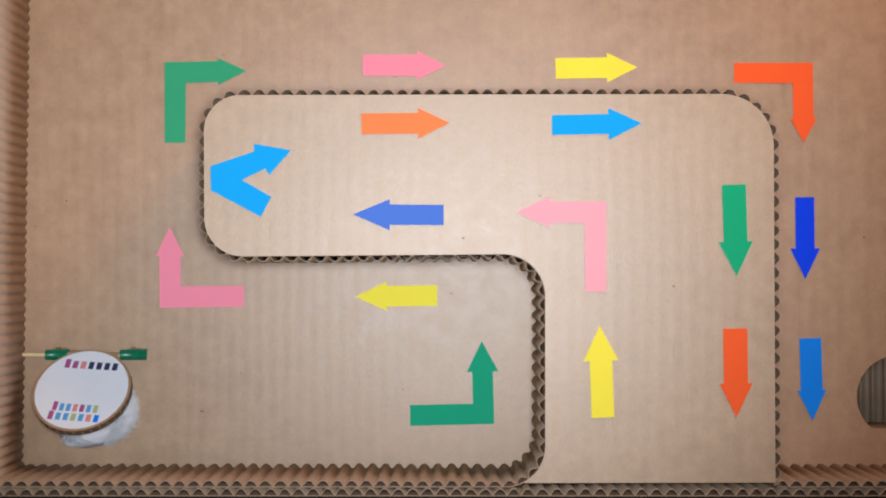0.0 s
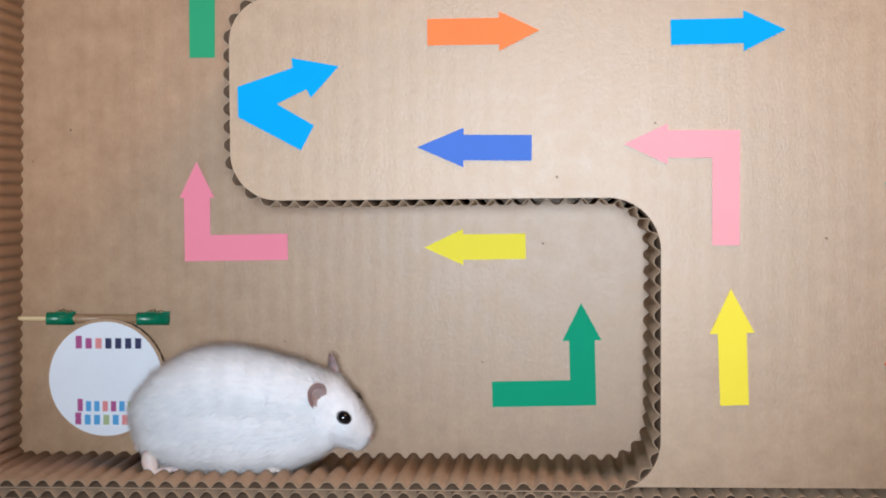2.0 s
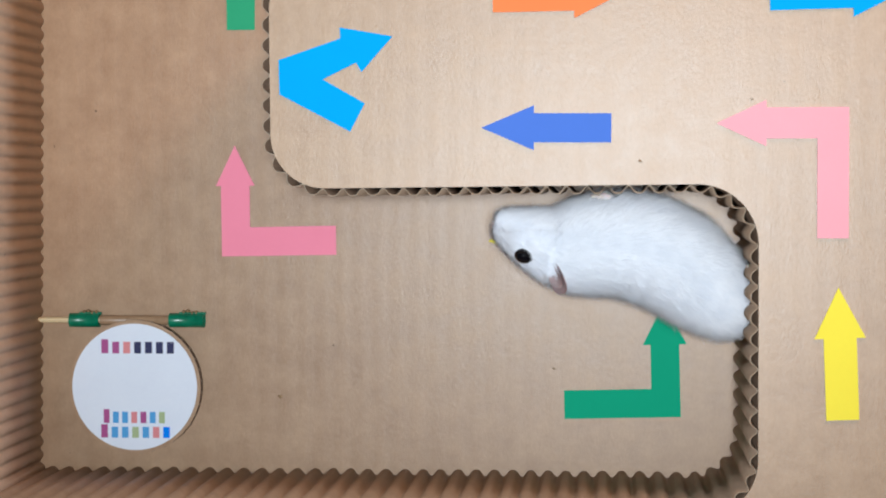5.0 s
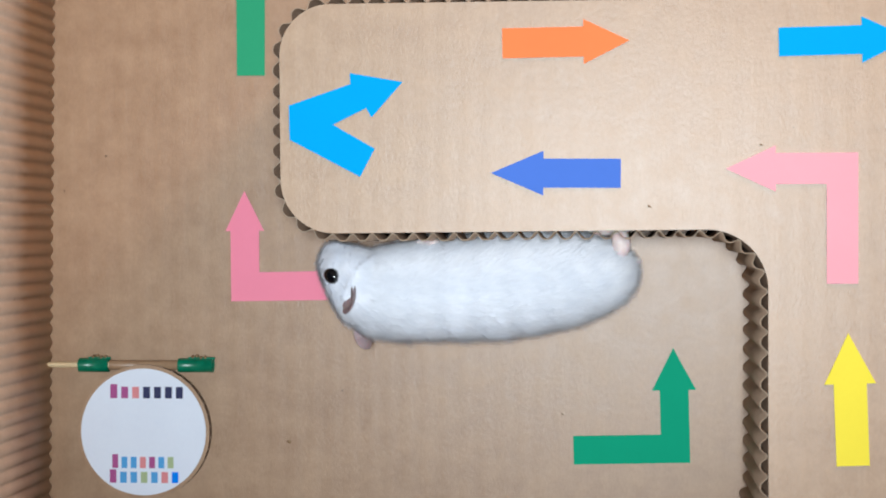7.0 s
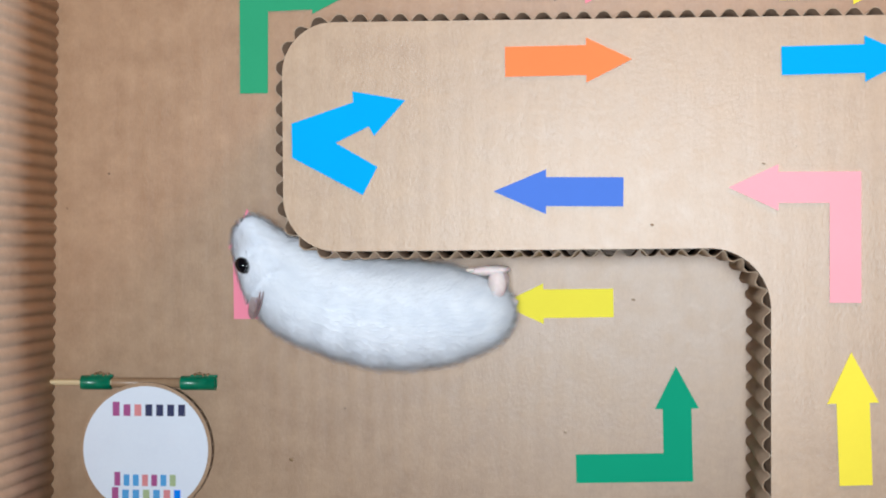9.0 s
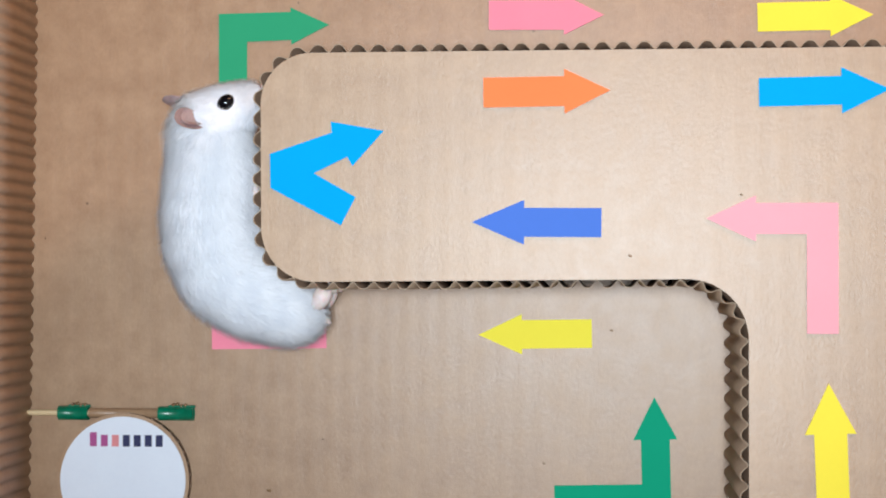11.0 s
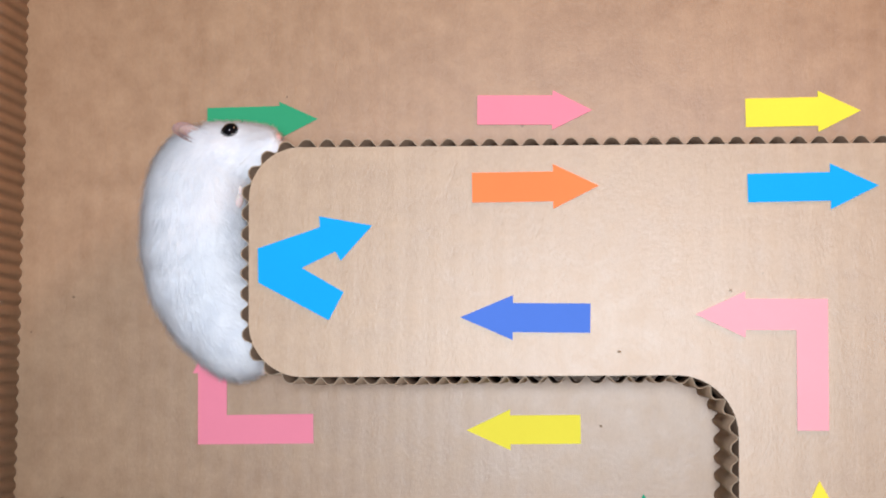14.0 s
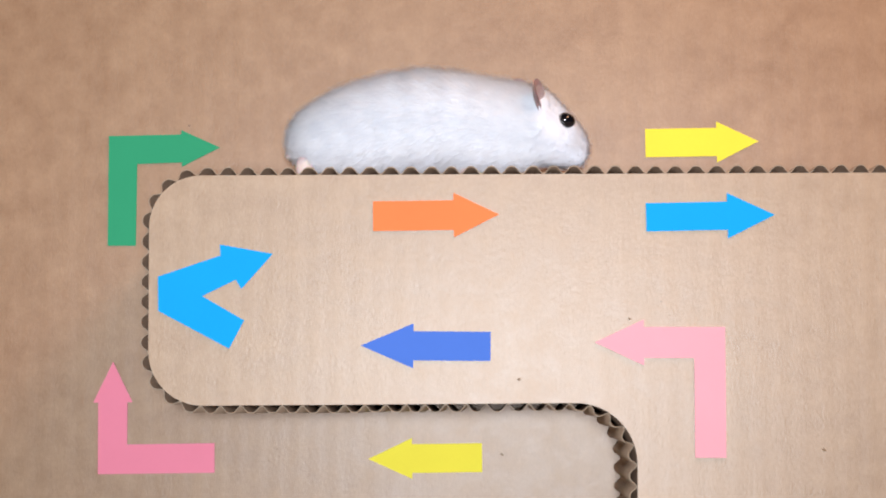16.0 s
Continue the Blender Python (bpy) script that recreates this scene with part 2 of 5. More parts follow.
def corrugated(line, y0, y1, height=0.0026, pitch=0.0073, phase=0.0, sheet=0.00045, side=1, ripple=0.12):
    """Single-faced board along a line in the xz plane: a flat liner and the fluted sheet on its left."""
    bm = bmesh.new()
    u = 0.0
    rows = []
    for k, p in enumerate(line):
        a, b = line[max(k - 1, 0)], line[min(k + 1, len(line) - 1)]
        t = (b - a).normalized()
        nrm = Vector((-t.y, t.x)) * side
        u += (p - line[k - 1]).length if k else 0.0
        wob = ripple * noise.noise((u * 60.0, 3.1, phase))
        h = height * (1.0 - (0.5 + 0.5 * math.cos(2 * math.pi * (u / pitch + phase + wob))) ** 1.7)
        h = h * (1.0 + 0.10 * noise.noise((u * 45.0, 9.2, phase)))
        rows.append((p, nrm, h))
    for lo, hi in ((-sheet, 0.0), (None, None)):
        ring = []
        for p, nrm, h in rows:
            a, b = (lo, hi) if lo is not None else (h, h + sheet)
            q0, q1 = p + nrm * a, p + nrm * b
            ring.append([bm.verts.new((q.x, y, q.y)) for q, y in ((q0, y0), (q1, y0), (q1, y1), (q0, y1))])
        for r, s in zip(ring, ring[1:]):
            for i in range(4):
                f = bm.faces.new((r[i], r[(i + 1) % 4], s[(i + 1) % 4], s[i]))
                # hidden faces of the flutes and the liner get the colour with painted-in shade
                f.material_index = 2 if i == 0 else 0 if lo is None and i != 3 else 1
    return bm


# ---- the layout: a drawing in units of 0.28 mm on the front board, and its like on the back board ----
DEPTH = 0.0890
BACK_X, BACK_Z = (0.0003187, -0.24997), (-0.0003177, 0.25929)


def front(u, v):
    return ((u - 784) * 0.00028, (865 - v) * 0.00028)


def back(u, v):
    return (BACK_X[0] * u + BACK_X[1], BACK_Z[0] * v + BACK_Z[1])


FLOOR_Z = -0.0030
LEFT_X = -0.2325
RIGHT_X = 0.292
TOP_Z = 0.325
ISLAND = [front(*q) for q in ((967, 876), (967, 452), (346, 457), (344, 162), (1384, 160), (1386, 876))]
DOOR_X, DOOR_Z, DOOR_R = back(177, 710)[0], back(177, 710)[1], 0.0258
HINGE_Z = back(177, 625.5)[1]
HOLE_X, HOLE_Z = back(1574, 699)

# ---- the room ----
bm = bmesh.new()
box(bm, (-2.2, -3.0, -0.76), (2.2, 1.4, -0.74))
tagged(part("floor", bm, ROOM), kind="structure", label="plain floor of the dim room", category="floor")
for nm, a, b in (("wall_north", (-2.2, 1.4, -0.74), (2.2, 1.45, 2.4)), ("wall_south", (-2.2, -3.05, -0.74), (2.2, -3.0, 2.4)), ("wall_west", (-2.25, -3.0, -0.74), (-2.2, 1.4, 2.4)), ("wall_east", (2.2, -3.0, -0.74), (2.25, 1.4, 2.4)), ("ceiling", (-2.2, -3.0, 2.4), (2.2, 1.4, 2.45))):
    tagged(part(nm, box(bmesh.new(), a, b), ROOM), kind="structure", label="plain painted surface of the dim room", category=nm.split("_")[0])

table = tagged(new("table"), "table under a dark red cloth beneath the cardboard maze", "table")
table.location = (0, 0, -0.74)
part("tabletop", box(bmesh.new(), (-0.75, -0.35, 0.7), (0.75, 0.5, 0.7315), 0.004), TABLE, table)
for x in (-0.68, 0.68):
    for y in (-0.28, 0.43):
        part("leg", box(bmesh.new(), (x - 0.025, y - 0.025, 0), (x + 0.025, y + 0.025, 0.7), 0.003), TABLE, table)

# ---- the maze box ----
bm = slab([(LEFT_X - 0.004, FLOOR_Z - 0.0005), (RIGHT_X + 0.004, FLOOR_Z - 0.0005), (RIGHT_X + 0.004, TOP_Z), (LEFT_X - 0.004, TOP_Z)], DEPTH, DEPTH + 0.004,
          [circle(DOOR_X, DOOR_Z, DOOR_R - 0.0038), circle(HOLE_X, HOLE_Z, 0.0226)])
tagged(part("wall_back", bm, BOARD_BACK), kind="structure", label="brown cardboard back board of the maze with two round holes", category="wall")

wall_line = rounded([(LEFT_X + 0.0007, TOP_Z), (LEFT_X - 0.0032, FLOOR_Z), (ISLAND[0][0] - 0.0205, FLOOR_Z)], [0, 0.005, 0])
cut = next(k for k, p in enumerate(wall_line) if p.x > LEFT_X + 0.001)
tagged(part("wall_left", corrugated(wall_line[: cut + 1], 0.001, DEPTH - 0.0005, 0.0011, 0.0054, 0.2), [WALL_FLUTE, SHADED_LINER, CUT], smooth=True), kind="structure", label="side wall of pale single-faced corrugated cardboard", category="wall")
tagged(part("floor_channel", corrugated(wall_line[cut:], 0.001, DEPTH - 0.0005, phase=0.4), [FLUTE, SHADED_LINER, CUT], smooth=True), kind="structure", label="channel floor of ribbed corrugated cardboard", category="floor")
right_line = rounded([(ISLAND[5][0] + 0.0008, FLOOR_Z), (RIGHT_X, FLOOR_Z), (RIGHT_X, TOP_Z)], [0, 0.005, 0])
tagged(part("wall_right", corrugated(right_line, 0.001, DEPTH - 0.0005, phase=0.1), [FLUTE, SHADED_LINER, CUT], smooth=True), kind="structure", label="floor and side wall of ribbed cardboard", category="wall")
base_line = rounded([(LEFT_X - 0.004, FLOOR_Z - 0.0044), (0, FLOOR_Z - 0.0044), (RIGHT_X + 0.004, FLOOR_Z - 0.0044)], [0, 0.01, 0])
tagged(part("floor_base", corrugated(base_line, -0.001, DEPTH + 0.004, height=0.0031, phase=0.3), [FLUTE, SHADED_LINER, CUT], smooth=True), kind="structure", label="corrugated base board with an open fluted edge", category="floor")

# the hook-shaped island with its front board and ribbed rim
island = tagged(new("maze_island"), "raised hook-shaped cardboard block with a ribbed rim", "maze block")
rim = rounded([(ISLAND[0][0] - 0.0207, FLOOR_Z), (ISLAND[0][0], FLOOR_Z), ISLAND[1], ISLAND[2], ISLAND[3], ISLAND[4], (ISLAND[5][0], FLOOR_Z)], [0, 0.0205, 0.0215, 0.0195, 0.0185, 0.0265, 0])
part("rim", corrugated(rim, 0.0008, DEPTH - 0.0005, phase=0.15), [FLUTE, SHADED_LINER, CUT], island, "ribbed single-faced cardboard rim with open flutes coloured dark for shade", True)
outline = [(p.x, p.y) for p in rim[::3]] + [(ISLAND[5][0], -0.0009)]
outline = [q for q in outline if q[1] >= -0.0012]
bm = slab(outline, 0.0, 0.0035)
for f in bm.faces:
    f.material_index = 0 if abs(f.normal.y) > 0.7 else 1
part("front_board", bm, [BOARD_FRONT, EDGE], island, "smooth brown cardboard face with pale cut edge")

# the chamber behind the back board, seen through the round holes
nest = tagged(new("nest_box"), "cardboard chamber behind the back board with ribbed inner wall", "box")
NB = DEPTH + 0.0045
part("inner_wall", corrugated(rounded([(0, 0), (0.05, 0), (0.12, 0)], [0, 0.01, 0]), 0.0, 0.09, height=0.003), [FLUTE, SHADED_LINER, CUT], nest, "ribbed wall", True,
     Matrix.Translation((HOLE_X - 0.06, NB + 0.05, HOLE_Z - 0.04)) @ Matrix(((1, 0, 0, 0), (0, 0, -1, 0), (0, 1, 0, 0), (0, 0, 0, 1))))
part("floor_sheet", box(bmesh.new(), (LEFT_X, NB, HOLE_Z - 0.024), (RIGHT_X, NB + 0.1, HOLE_Z - 0.018)), BOARD_BACK, nest)
part("rear_sheet", box(bmesh.new(), (LEFT_X, NB + 0.1, -0.0085), (RIGHT_X, NB + 0.104, 0.12)), SHADED_LINER, nest)
part("roof_sheet", box(bmesh.new(), (LEFT_X, NB, 0.12), (RIGHT_X, NB + 0.104, 0.124)), SHADED_LINER, nest)
part("end_sheet", box(bmesh.new(), (LEFT_X - 0.004, NB, -0.0085), (LEFT_X, NB + 0.104, 0.124)), SHADED_LINER, nest)
part("end_sheet", box(bmesh.new(), (RIGHT_X, NB, -0.0085), (RIGHT_X + 0.004, NB + 0.104, 0.124)), SHADED_LINER, nest)


# ---- paper arrows ----
def arrow(points, width, head_from, head_width, on_front, color, label):
    """A cut-paper arrow along a straight or once-bent line of layout points; the head starts head_from before the tip."""
    place = front if on_front else back
    pts = [Vector(place(*p)) for p in points]
    k = 0.00028 if on_front else BACK_X[0]
    w, hw, hl = width * k / 2, head_width * k / 2, head_from * k
    d1 = (pts[1] - pts[0]).normalized()
    d2 = (pts[-1] - pts[-2]).normalized()
    n1, n2 = Vector((-d1.y, d1.x)), Vector((-d2.y, d2.x))
    neck = pts[-1] - d2 * hl
    left, right = [pts[0] + n1 * w], [pts[0] - n1 * w]
    if len(pts) == 3:
        left.append(pts[1] + (n1 + n2) * w)
        right.append(pts[1] - (n1 + n2) * w)
    left += [neck + n2 * w, neck + n2 * hw]
    right += [neck - n2 * w, neck - n2 * hw]
    ring = left + [pts[-1]] + right[::-1]
    y = 0.0 if on_front else DEPTH
    bm = slab([(p.x, p.y) for p in ring], y - 0.0007, y - 0.0002)
    return tagged(part("paper_arrow", bm, INK[color]), label, "arrow", "paper arrows")


ARROWS = (
    ([(632, 215), (793, 213)], 38, 58, 57, True, "orange", "straight orange paper arrow glued on the front board"),
    ([(980, 217), (1143, 214)], 36, 60, 58, True, "cyan", "straight bright cyan paper arrow glued on the front board"),
    ([(782, 381), (617, 380)], 37, 67, 57, True, "blue", "straight blue paper arrow glued on the front board"),
    ([(1059, 521), (1059, 376), (914, 376)], 39, 62, 58, True, "pale pink", "bent pale pink paper arrow glued on the front board"),
    ([(1072, 750), (1066, 583)], 41, 64, 64, True, "yellow", "straight yellow paper arrow glued on the front board"),
    ([(1311, 326), (1316, 492)], 43, 62, 62, True, "emerald", "straight green paper arrow glued on the front board"),
    ([(1313, 588), (1315, 750)], 44, 62, 60, True, "red", "straight red-orange paper arrow glued on the front board"),
    ([(313, 254), (313, 131), (437, 128)], 36, 49, 47, False, "green", "bent green paper arrow glued on the back board"),
    ([(641, 118), (786, 119)], 37, 50, 50, False, "pink", "straight pink paper arrow glued on the back board"),
    ([(978, 124), (1121, 122)], 36, 53, 52, False, "yellow", "straight yellow paper arrow glued on the back board"),
    ([(1290, 132), (1410, 132), (1412, 254)], 35, 42, 46, False, "red", "bent red-orange paper arrow glued on the back board"),
    ([(1413, 350), (1414, 493)], 33, 53, 52, False, "deep blue", "straight deep blue paper arrow glued on the back board"),
    ([(1422, 597), (1426, 741)], 38, 53, 50, False, "azure", "straight azure blue paper arrow glued on the back board"),
    ([(434, 523), (305, 525), (304, 402)], 37, 51, 50, False, "pink", "bent pink paper arrow glued on the back board"),
    ([(771, 522), (628, 524)], 36, 55, 51, False, "yellow", "straight yellow paper arrow glued on the back board"),
    ([(724, 732), (852, 729), (849, 602)], 36, 53, 55, False, "teal", "bent teal green paper arrow glued on the back board"),
)
for spec in ARROWS:
    arrow(*spec)

# the folded cyan arrow: two limbs cut from one sheet that meet in a blunt corner
v_ring = [front(*q) for q in ((357, 292), (437, 265), (436, 251), (504, 263), (464, 308), (457, 296), (414, 317), (468, 348), (449, 384), (358, 336))]
tagged(part("paper_arrow", slab(v_ring, -0.0007, -0.0002), INK["cyan"]), "sharply folded bright cyan paper arrow glued on the front board", "arrow", "paper arrows")


# a few dark crumbs stuck to the boards
for u, v, on_front, r in ((361, 724, False, 0.0009), (711, 686, False, 0.0006), (818, 423, True, 0.0006), (796, 518, False, 0.0006), (1201, 511, True, 0.0006), (958, 346, True, 0.0005)):
    crumb = bmesh.new()
    bmesh.ops.create_icosphere(crumb, subdivisions=1, radius=r, matrix=Matrix.Rotation(0.5, 4, "Y") @ Matrix.Diagonal((1.4, 0.4, 0.7, 1)))
    x, z = front(u, v) if on_front else back(u, v)
    tagged(part("crumb", crumb, GLUE, at=Matrix.Translation((x, (0.0 if on_front else DEPTH) - r * 0.3, z))), "tiny dark brown crumb stuck to the cardboard", "crumb", "crumbs on the boards")


# ---- round door on its skewer ----
def rod(x0, x1, r, n=20, taper=1.0, inner=0.0):
    """A rod or tube along x."""
    bm = bmesh.new()
    rings = []
    for x, rr in ((x0, r * taper), (x0 + abs(x1 - x0) * 0.12 * (taper < 1) + 1e-5, r), (x1, r)):
        rings.append([bm.verts.new((x, rr * math.cos(2 * math.pi * k / n), rr * math.sin(2 * math.pi * k / n))) for k in range(n)])
    if inner:
        rings.append([bm.verts.new((x1, inner * math.cos(2 * math.pi * k / n), inner * math.sin(2 * math.pi * k / n))) for k in range(n)])
        rings.append([bm.verts.new((x0, inner * math.cos(2 * math.pi * k / n), inner * math.sin(2 * math.pi * k / n))) for k in range(n)])
        rings.append(rings[0])
    for a, b in zip(rings, rings[1:]):
        for k in range(n):
            bm.faces.new((a[k], a[(k + 1) % n], b[(k + 1) % n], b[k]))
    if not inner:
        bm.faces.new(rings[0])
        bm.faces.new(rings[-1])
    return bm


HINGE_Y = DEPTH - 0.0034
hinge = tagged(new("door_hinge"), "bamboo skewer in two green drinking straw pieces on the board", "hinge")
hinge.location = (0, HINGE_Y, HINGE_Z)
part("skewer", rod(back(27, 0)[0], back(262, 0)[0], 0.0012, 12, 0.25), BAMBOO, hinge, "pale bamboo skewer", True)
for u0, u1 in ((90, 129), (220, 265)):
    a, b = back(u0, 0)[0], back(u1, 0)[0]
    straw = part("straw", rod(a, b, 0.0029, 24, 1.0, 0.0024), STRAW, hinge, "short piece of green plastic straw", True)
    ridge = bmesh.new()
    box(ridge, (a + 0.004, -0.0010, 0.0023), (b + 0.0008, 0.0002, 0.0034), 0.0003)
    part("straw_flap", ridge, STRAW, straw)
    lump = bmesh.new()
    for k in range(4):
        bmesh.ops.create_icosphere(lump, subdivisions=2, radius=0.0008, matrix=Matrix.Translation((a + 0.006 + 0.0017 * k, -0.0004, 0.0034 + 0.0004 * math.sin(k * 2.0))))
    part("glue_blob", lump, GLUE, straw, "brown dried glue", True)

door = tagged(new("round_door"), "round swinging cardboard door with white paper face hanging from a skewer", "door")
DR = 0.0272
DROP = HINGE_Z - DOOR_Z
bm = slab(circle(0, -DROP, DR, 64), -0.0042, -0.0002)
for f in bm.faces:
    f.material_index = 0 if abs(f.normal.y) > 0.7 else 1
part("disc", bm, [BOARD_BACK, SHADED_LINER], door, "brown corrugated cardboard disc")
ridge = bmesh.new()
for k in range(72):
    a = 2 * math.pi * k / 72
    if k % 2:
        bmesh.ops.create_cube(ridge, size=1.0, matrix=Matrix.Translation((DR * math.cos(a), -0.0021 + 0.0006 * math.sin(k), -DROP + DR * math.sin(a))) @ Matrix.Rotation(-a, 4, "Y") @ Matrix.Diagonal((0.0005, 0.0023, 0.0009, 1)))
part("edge_flutes", ridge, FLUTE, door, "cut flute ends along the rim")
part("paper_face", slab(circle(0, -DROP, DR - 0.0014, 64), -0.0047, -0.0043), INK["white"], door, "white printed paper disc")


def print_row(z, x0, x1, colors, height):
    """A line of print as plain coloured bars."""
    w = (x1 - x0) / len(colors)
    for k, c in enumerate(colors):
        h = height * (1.0 if k == 0 else 0.82)
        bm = box(bmesh.new(), (x0 + w * (k + 0.16), -0.0050, z), (x0 + w * (k + 0.78), -0.00475, z + h))
        part("print_bar", bm, INK[c], door)


print_row(-DROP + 0.0137, -0.0142, 0.0174, ("purple", "purple", "rose", "navy", "navy", "navy", "navy"), 0.0057)
print_row(-DROP - 0.0147, -0.0134, 0.0133, ("purple", "sky", "sky", "rose", "purple", "sky", "sage"), 0.0056)
print_row(-DROP - 0.0207, -0.0145, 0.0154, ("purple", "sky", "sky", "sage", "sky", "rose", "azure"), 0.0054)
part("sleeve", rod(back(130, 0)[0] - DOOR_X, back(219, 0)[0] - DOOR_X, 0.0020, 20, 1.0, 0.0014), BOARD_BACK, door, "brown paper wrapped round the skewer", True)


# ---- the hamster ----
def furred(radii, count, seed, length=0.0027, shape=None, lay=0.9, middle=0, lump=0.0005):
    """A rounded body piece, x ahead and z towards the back, with short blades of fur that lie towards the tail."""
    rng = random.Random(seed)
    bm = bmesh.new()
    bmesh.ops.create_icosphere(bm, subdivisions=5, radius=1.0)

    def surface(d):
        p = Vector((d.x * radii[0], d.y * radii[1], d.z * radii[2]))
        if shape:
            p = shape(d, p)
        return p + d * lump * (noise.noise((d.x * 2.5 + seed, d.y * 2.5, d.z * 2.5)) + noise.noise((d.x * 9 + seed, d.y * 9, d.z * 9)))

    def outward(d):
        if shape:
            t1 = d.orthogonal().normalized()
            t2 = d.cross(t1)
            here = surface(d)
            nrm = (surface((d + t1 * 0.06).normalized()) - here).cross(surface((d + t2 * 0.06).normalized()) - here).normalized()
            return nrm if nrm.dot(d) > 0 else -nrm
        along = 0.45 if middle and (d.x > 0 or middle < 3) else 1.0
        return Vector((along * d.x / radii[0], d.y / radii[1], d.z / radii[2])).normalized()

    normals = []
    for v in bm.verts:
        d = v.co.normalized()
        normals.append(outward(d))
        v.co = surface(d)
    blades = []
    for _ in range(count):
        z = rng.uniform(-1, 1)
        a = rng.uniform(0, 2 * math.pi)
        r = math.sqrt(1 - z * z)
        d = Vector((z, r * math.cos(a), r * math.sin(a)))
        p = surface(d)
        nrm = outward(d)
        back_way = Vector((-1, 0, -0.25)) + Vector((rng.uniform(-0.5, 0.5), rng.uniform(-0.5, 0.5), rng.uniform(-0.5, 0.5)))
        flow = (back_way - nrm * back_way.dot(nrm))
        if flow.length < 0.05:
            continue
        flow.normalize()
        way = (flow * lay + nrm * rng.uniform(0.10, 0.75)).normalized()
        side = way.cross(nrm).normalized()
        le, w = length * rng.uniform(0.6, 1.2) * (1.0 + (1.3 * max(0.0, -d.x) if shape else 0.0)), 0.00016 * rng.uniform(0.7, 1.4)
        tri = (p - side * w - nrm * 0.0003, p + side * w - nrm * 0.0003, p + way * le)
        if (tri[1] - tri[0]).cross(tri[2] - tri[0]).dot(nrm) < 0:
            tri = (tri[1], tri[0], tri[2])
        blades.append(tri)
        soft = (nrm + side * rng.uniform(-0.35, 0.35) + way * rng.uniform(-0.1, 0.3)).normalized()
        normals += [soft, soft, soft]
    bmesh.ops.recalc_face_normals(bm, faces=bm.faces)
    for tri in blades:
        bm.faces.new([bm.verts.new(q) for q in tri])
    me = bpy.data.meshes.new("fur")
    bm.to_mesh(me)
    bm.free()
    me.polygons.foreach_set("use_smooth", [True] * len(me.polygons))
    me.normals_split_custom_set_from_vertices([tuple(q) for q in normals])
    return me


def fur_part(name, me, material, parent, label=""):
    ob = new(name, me)
    me.materials.append(material)
    ob.parent = parent
    return tagged(ob, label) if label else ob


def head_shape(d, p):
    """A wedge: broad cheeks behind, narrowing and dipping towards a blunt muzzle."""
    t = d.x
    r = math.sqrt(max(1e-9, 1.0 - t * t))
    ahead = min(1.0, max(0.0, (t + 0.15) / 1.15))
    close = r ** 0.52 if t > 0 else r
    half_y = 0.0168 - 0.0082 * ahead ** 0.65
    half_z = 0.0148 - 0.0066 * ahead ** 0.9
    jowl = 1.0 + 0.10 * math.exp(-((t - 0.1) / 0.35) ** 2) * (0.5 - 0.5 * math.tanh(3.0 * d.z))
    return Vector((0.0207 * t, d.y / r * half_y * close * jowl * (1.0 - 0.16 * max(0.0, d.z)), d.z / r * half_z * close - 0.0040 * ahead ** 1.2))


def ear_mesh(scale=1.0, thick=0.0005):
    """A thin rounded ear, hollow towards the front."""
    bm = bmesh.new()
    rings = []
    for i in range(13):
        q = radians(12 + 13.0 * i)
        half, up = 0.0053 * scale * math.sin(q), 0.0052 - 0.0066 * scale * math.cos(q)
        rings.append([bm.verts.new((-thick * math.cos(a) * math.sin(q) - 0.0016 + 0.0020 * (math.sin(a) * math.sin(q)) ** 2 + 0.0014 * (up / 0.01) ** 2, half * math.sin(a), up)) for a in [2 * math.pi * k / 20 for k in range(20)]])
    for a, b in zip(rings, rings[1:]):
        for k in range(20):
            bm.faces.new((a[k], a[(k + 1) % 20], b[(k + 1) % 20], b[k]))
    bm.faces.new(rings[0])
    bm.faces.new(rings[-1])
    return bm


def ear_pose(s):
    """The ear stands out, up and back from the head, its hollow turned ahead and outwards."""
    up = Vector((-0.66, s * 0.45, 0.60)).normalized()
    face = Vector((0.50, s * 0.66, 0.56))
    face = (face - up * face.dot(up)).normalized()
    side = up.cross(face)
    return Matrix.Translation((-0.0042, s * 0.0110, 0.0076)) @ Matrix((face, side, up)).transposed().to_4x4()


def whisker_mesh(s):
    """Fine bowed bristles from one side of the muzzle."""
    bm = bmesh.new()
    for k in range(6):
        a = Vector((0.0150 - 0.0012 * (k % 3), s * 0.0055, -0.0040 - 0.0010 * (k // 3)))
        way = Vector((0.25 - 0.35 * (k % 3), s * 0.9, 0.35 - 0.3 * k / 2.0)).normalized()
        last = None
        for i in range(6):
            c = a + way * 0.0024 * i + Vector((-0.00022 * i * i, 0, -0.00010 * i * i))
            w = 0.00007 * (1.0 - 0.15 * i)
            ring = [bm.verts.new(c + Vector(q) * w) for q in ((1, 0, 0), (-0.5, 0, 0.87), (-0.5, 0, -0.87))]
            if last:
                for m in range(3):
                    bm.faces.new((last[m], last[(m + 1) % 3], ring[(m + 1) % 3], ring[m]))
            last = ring
    return bm


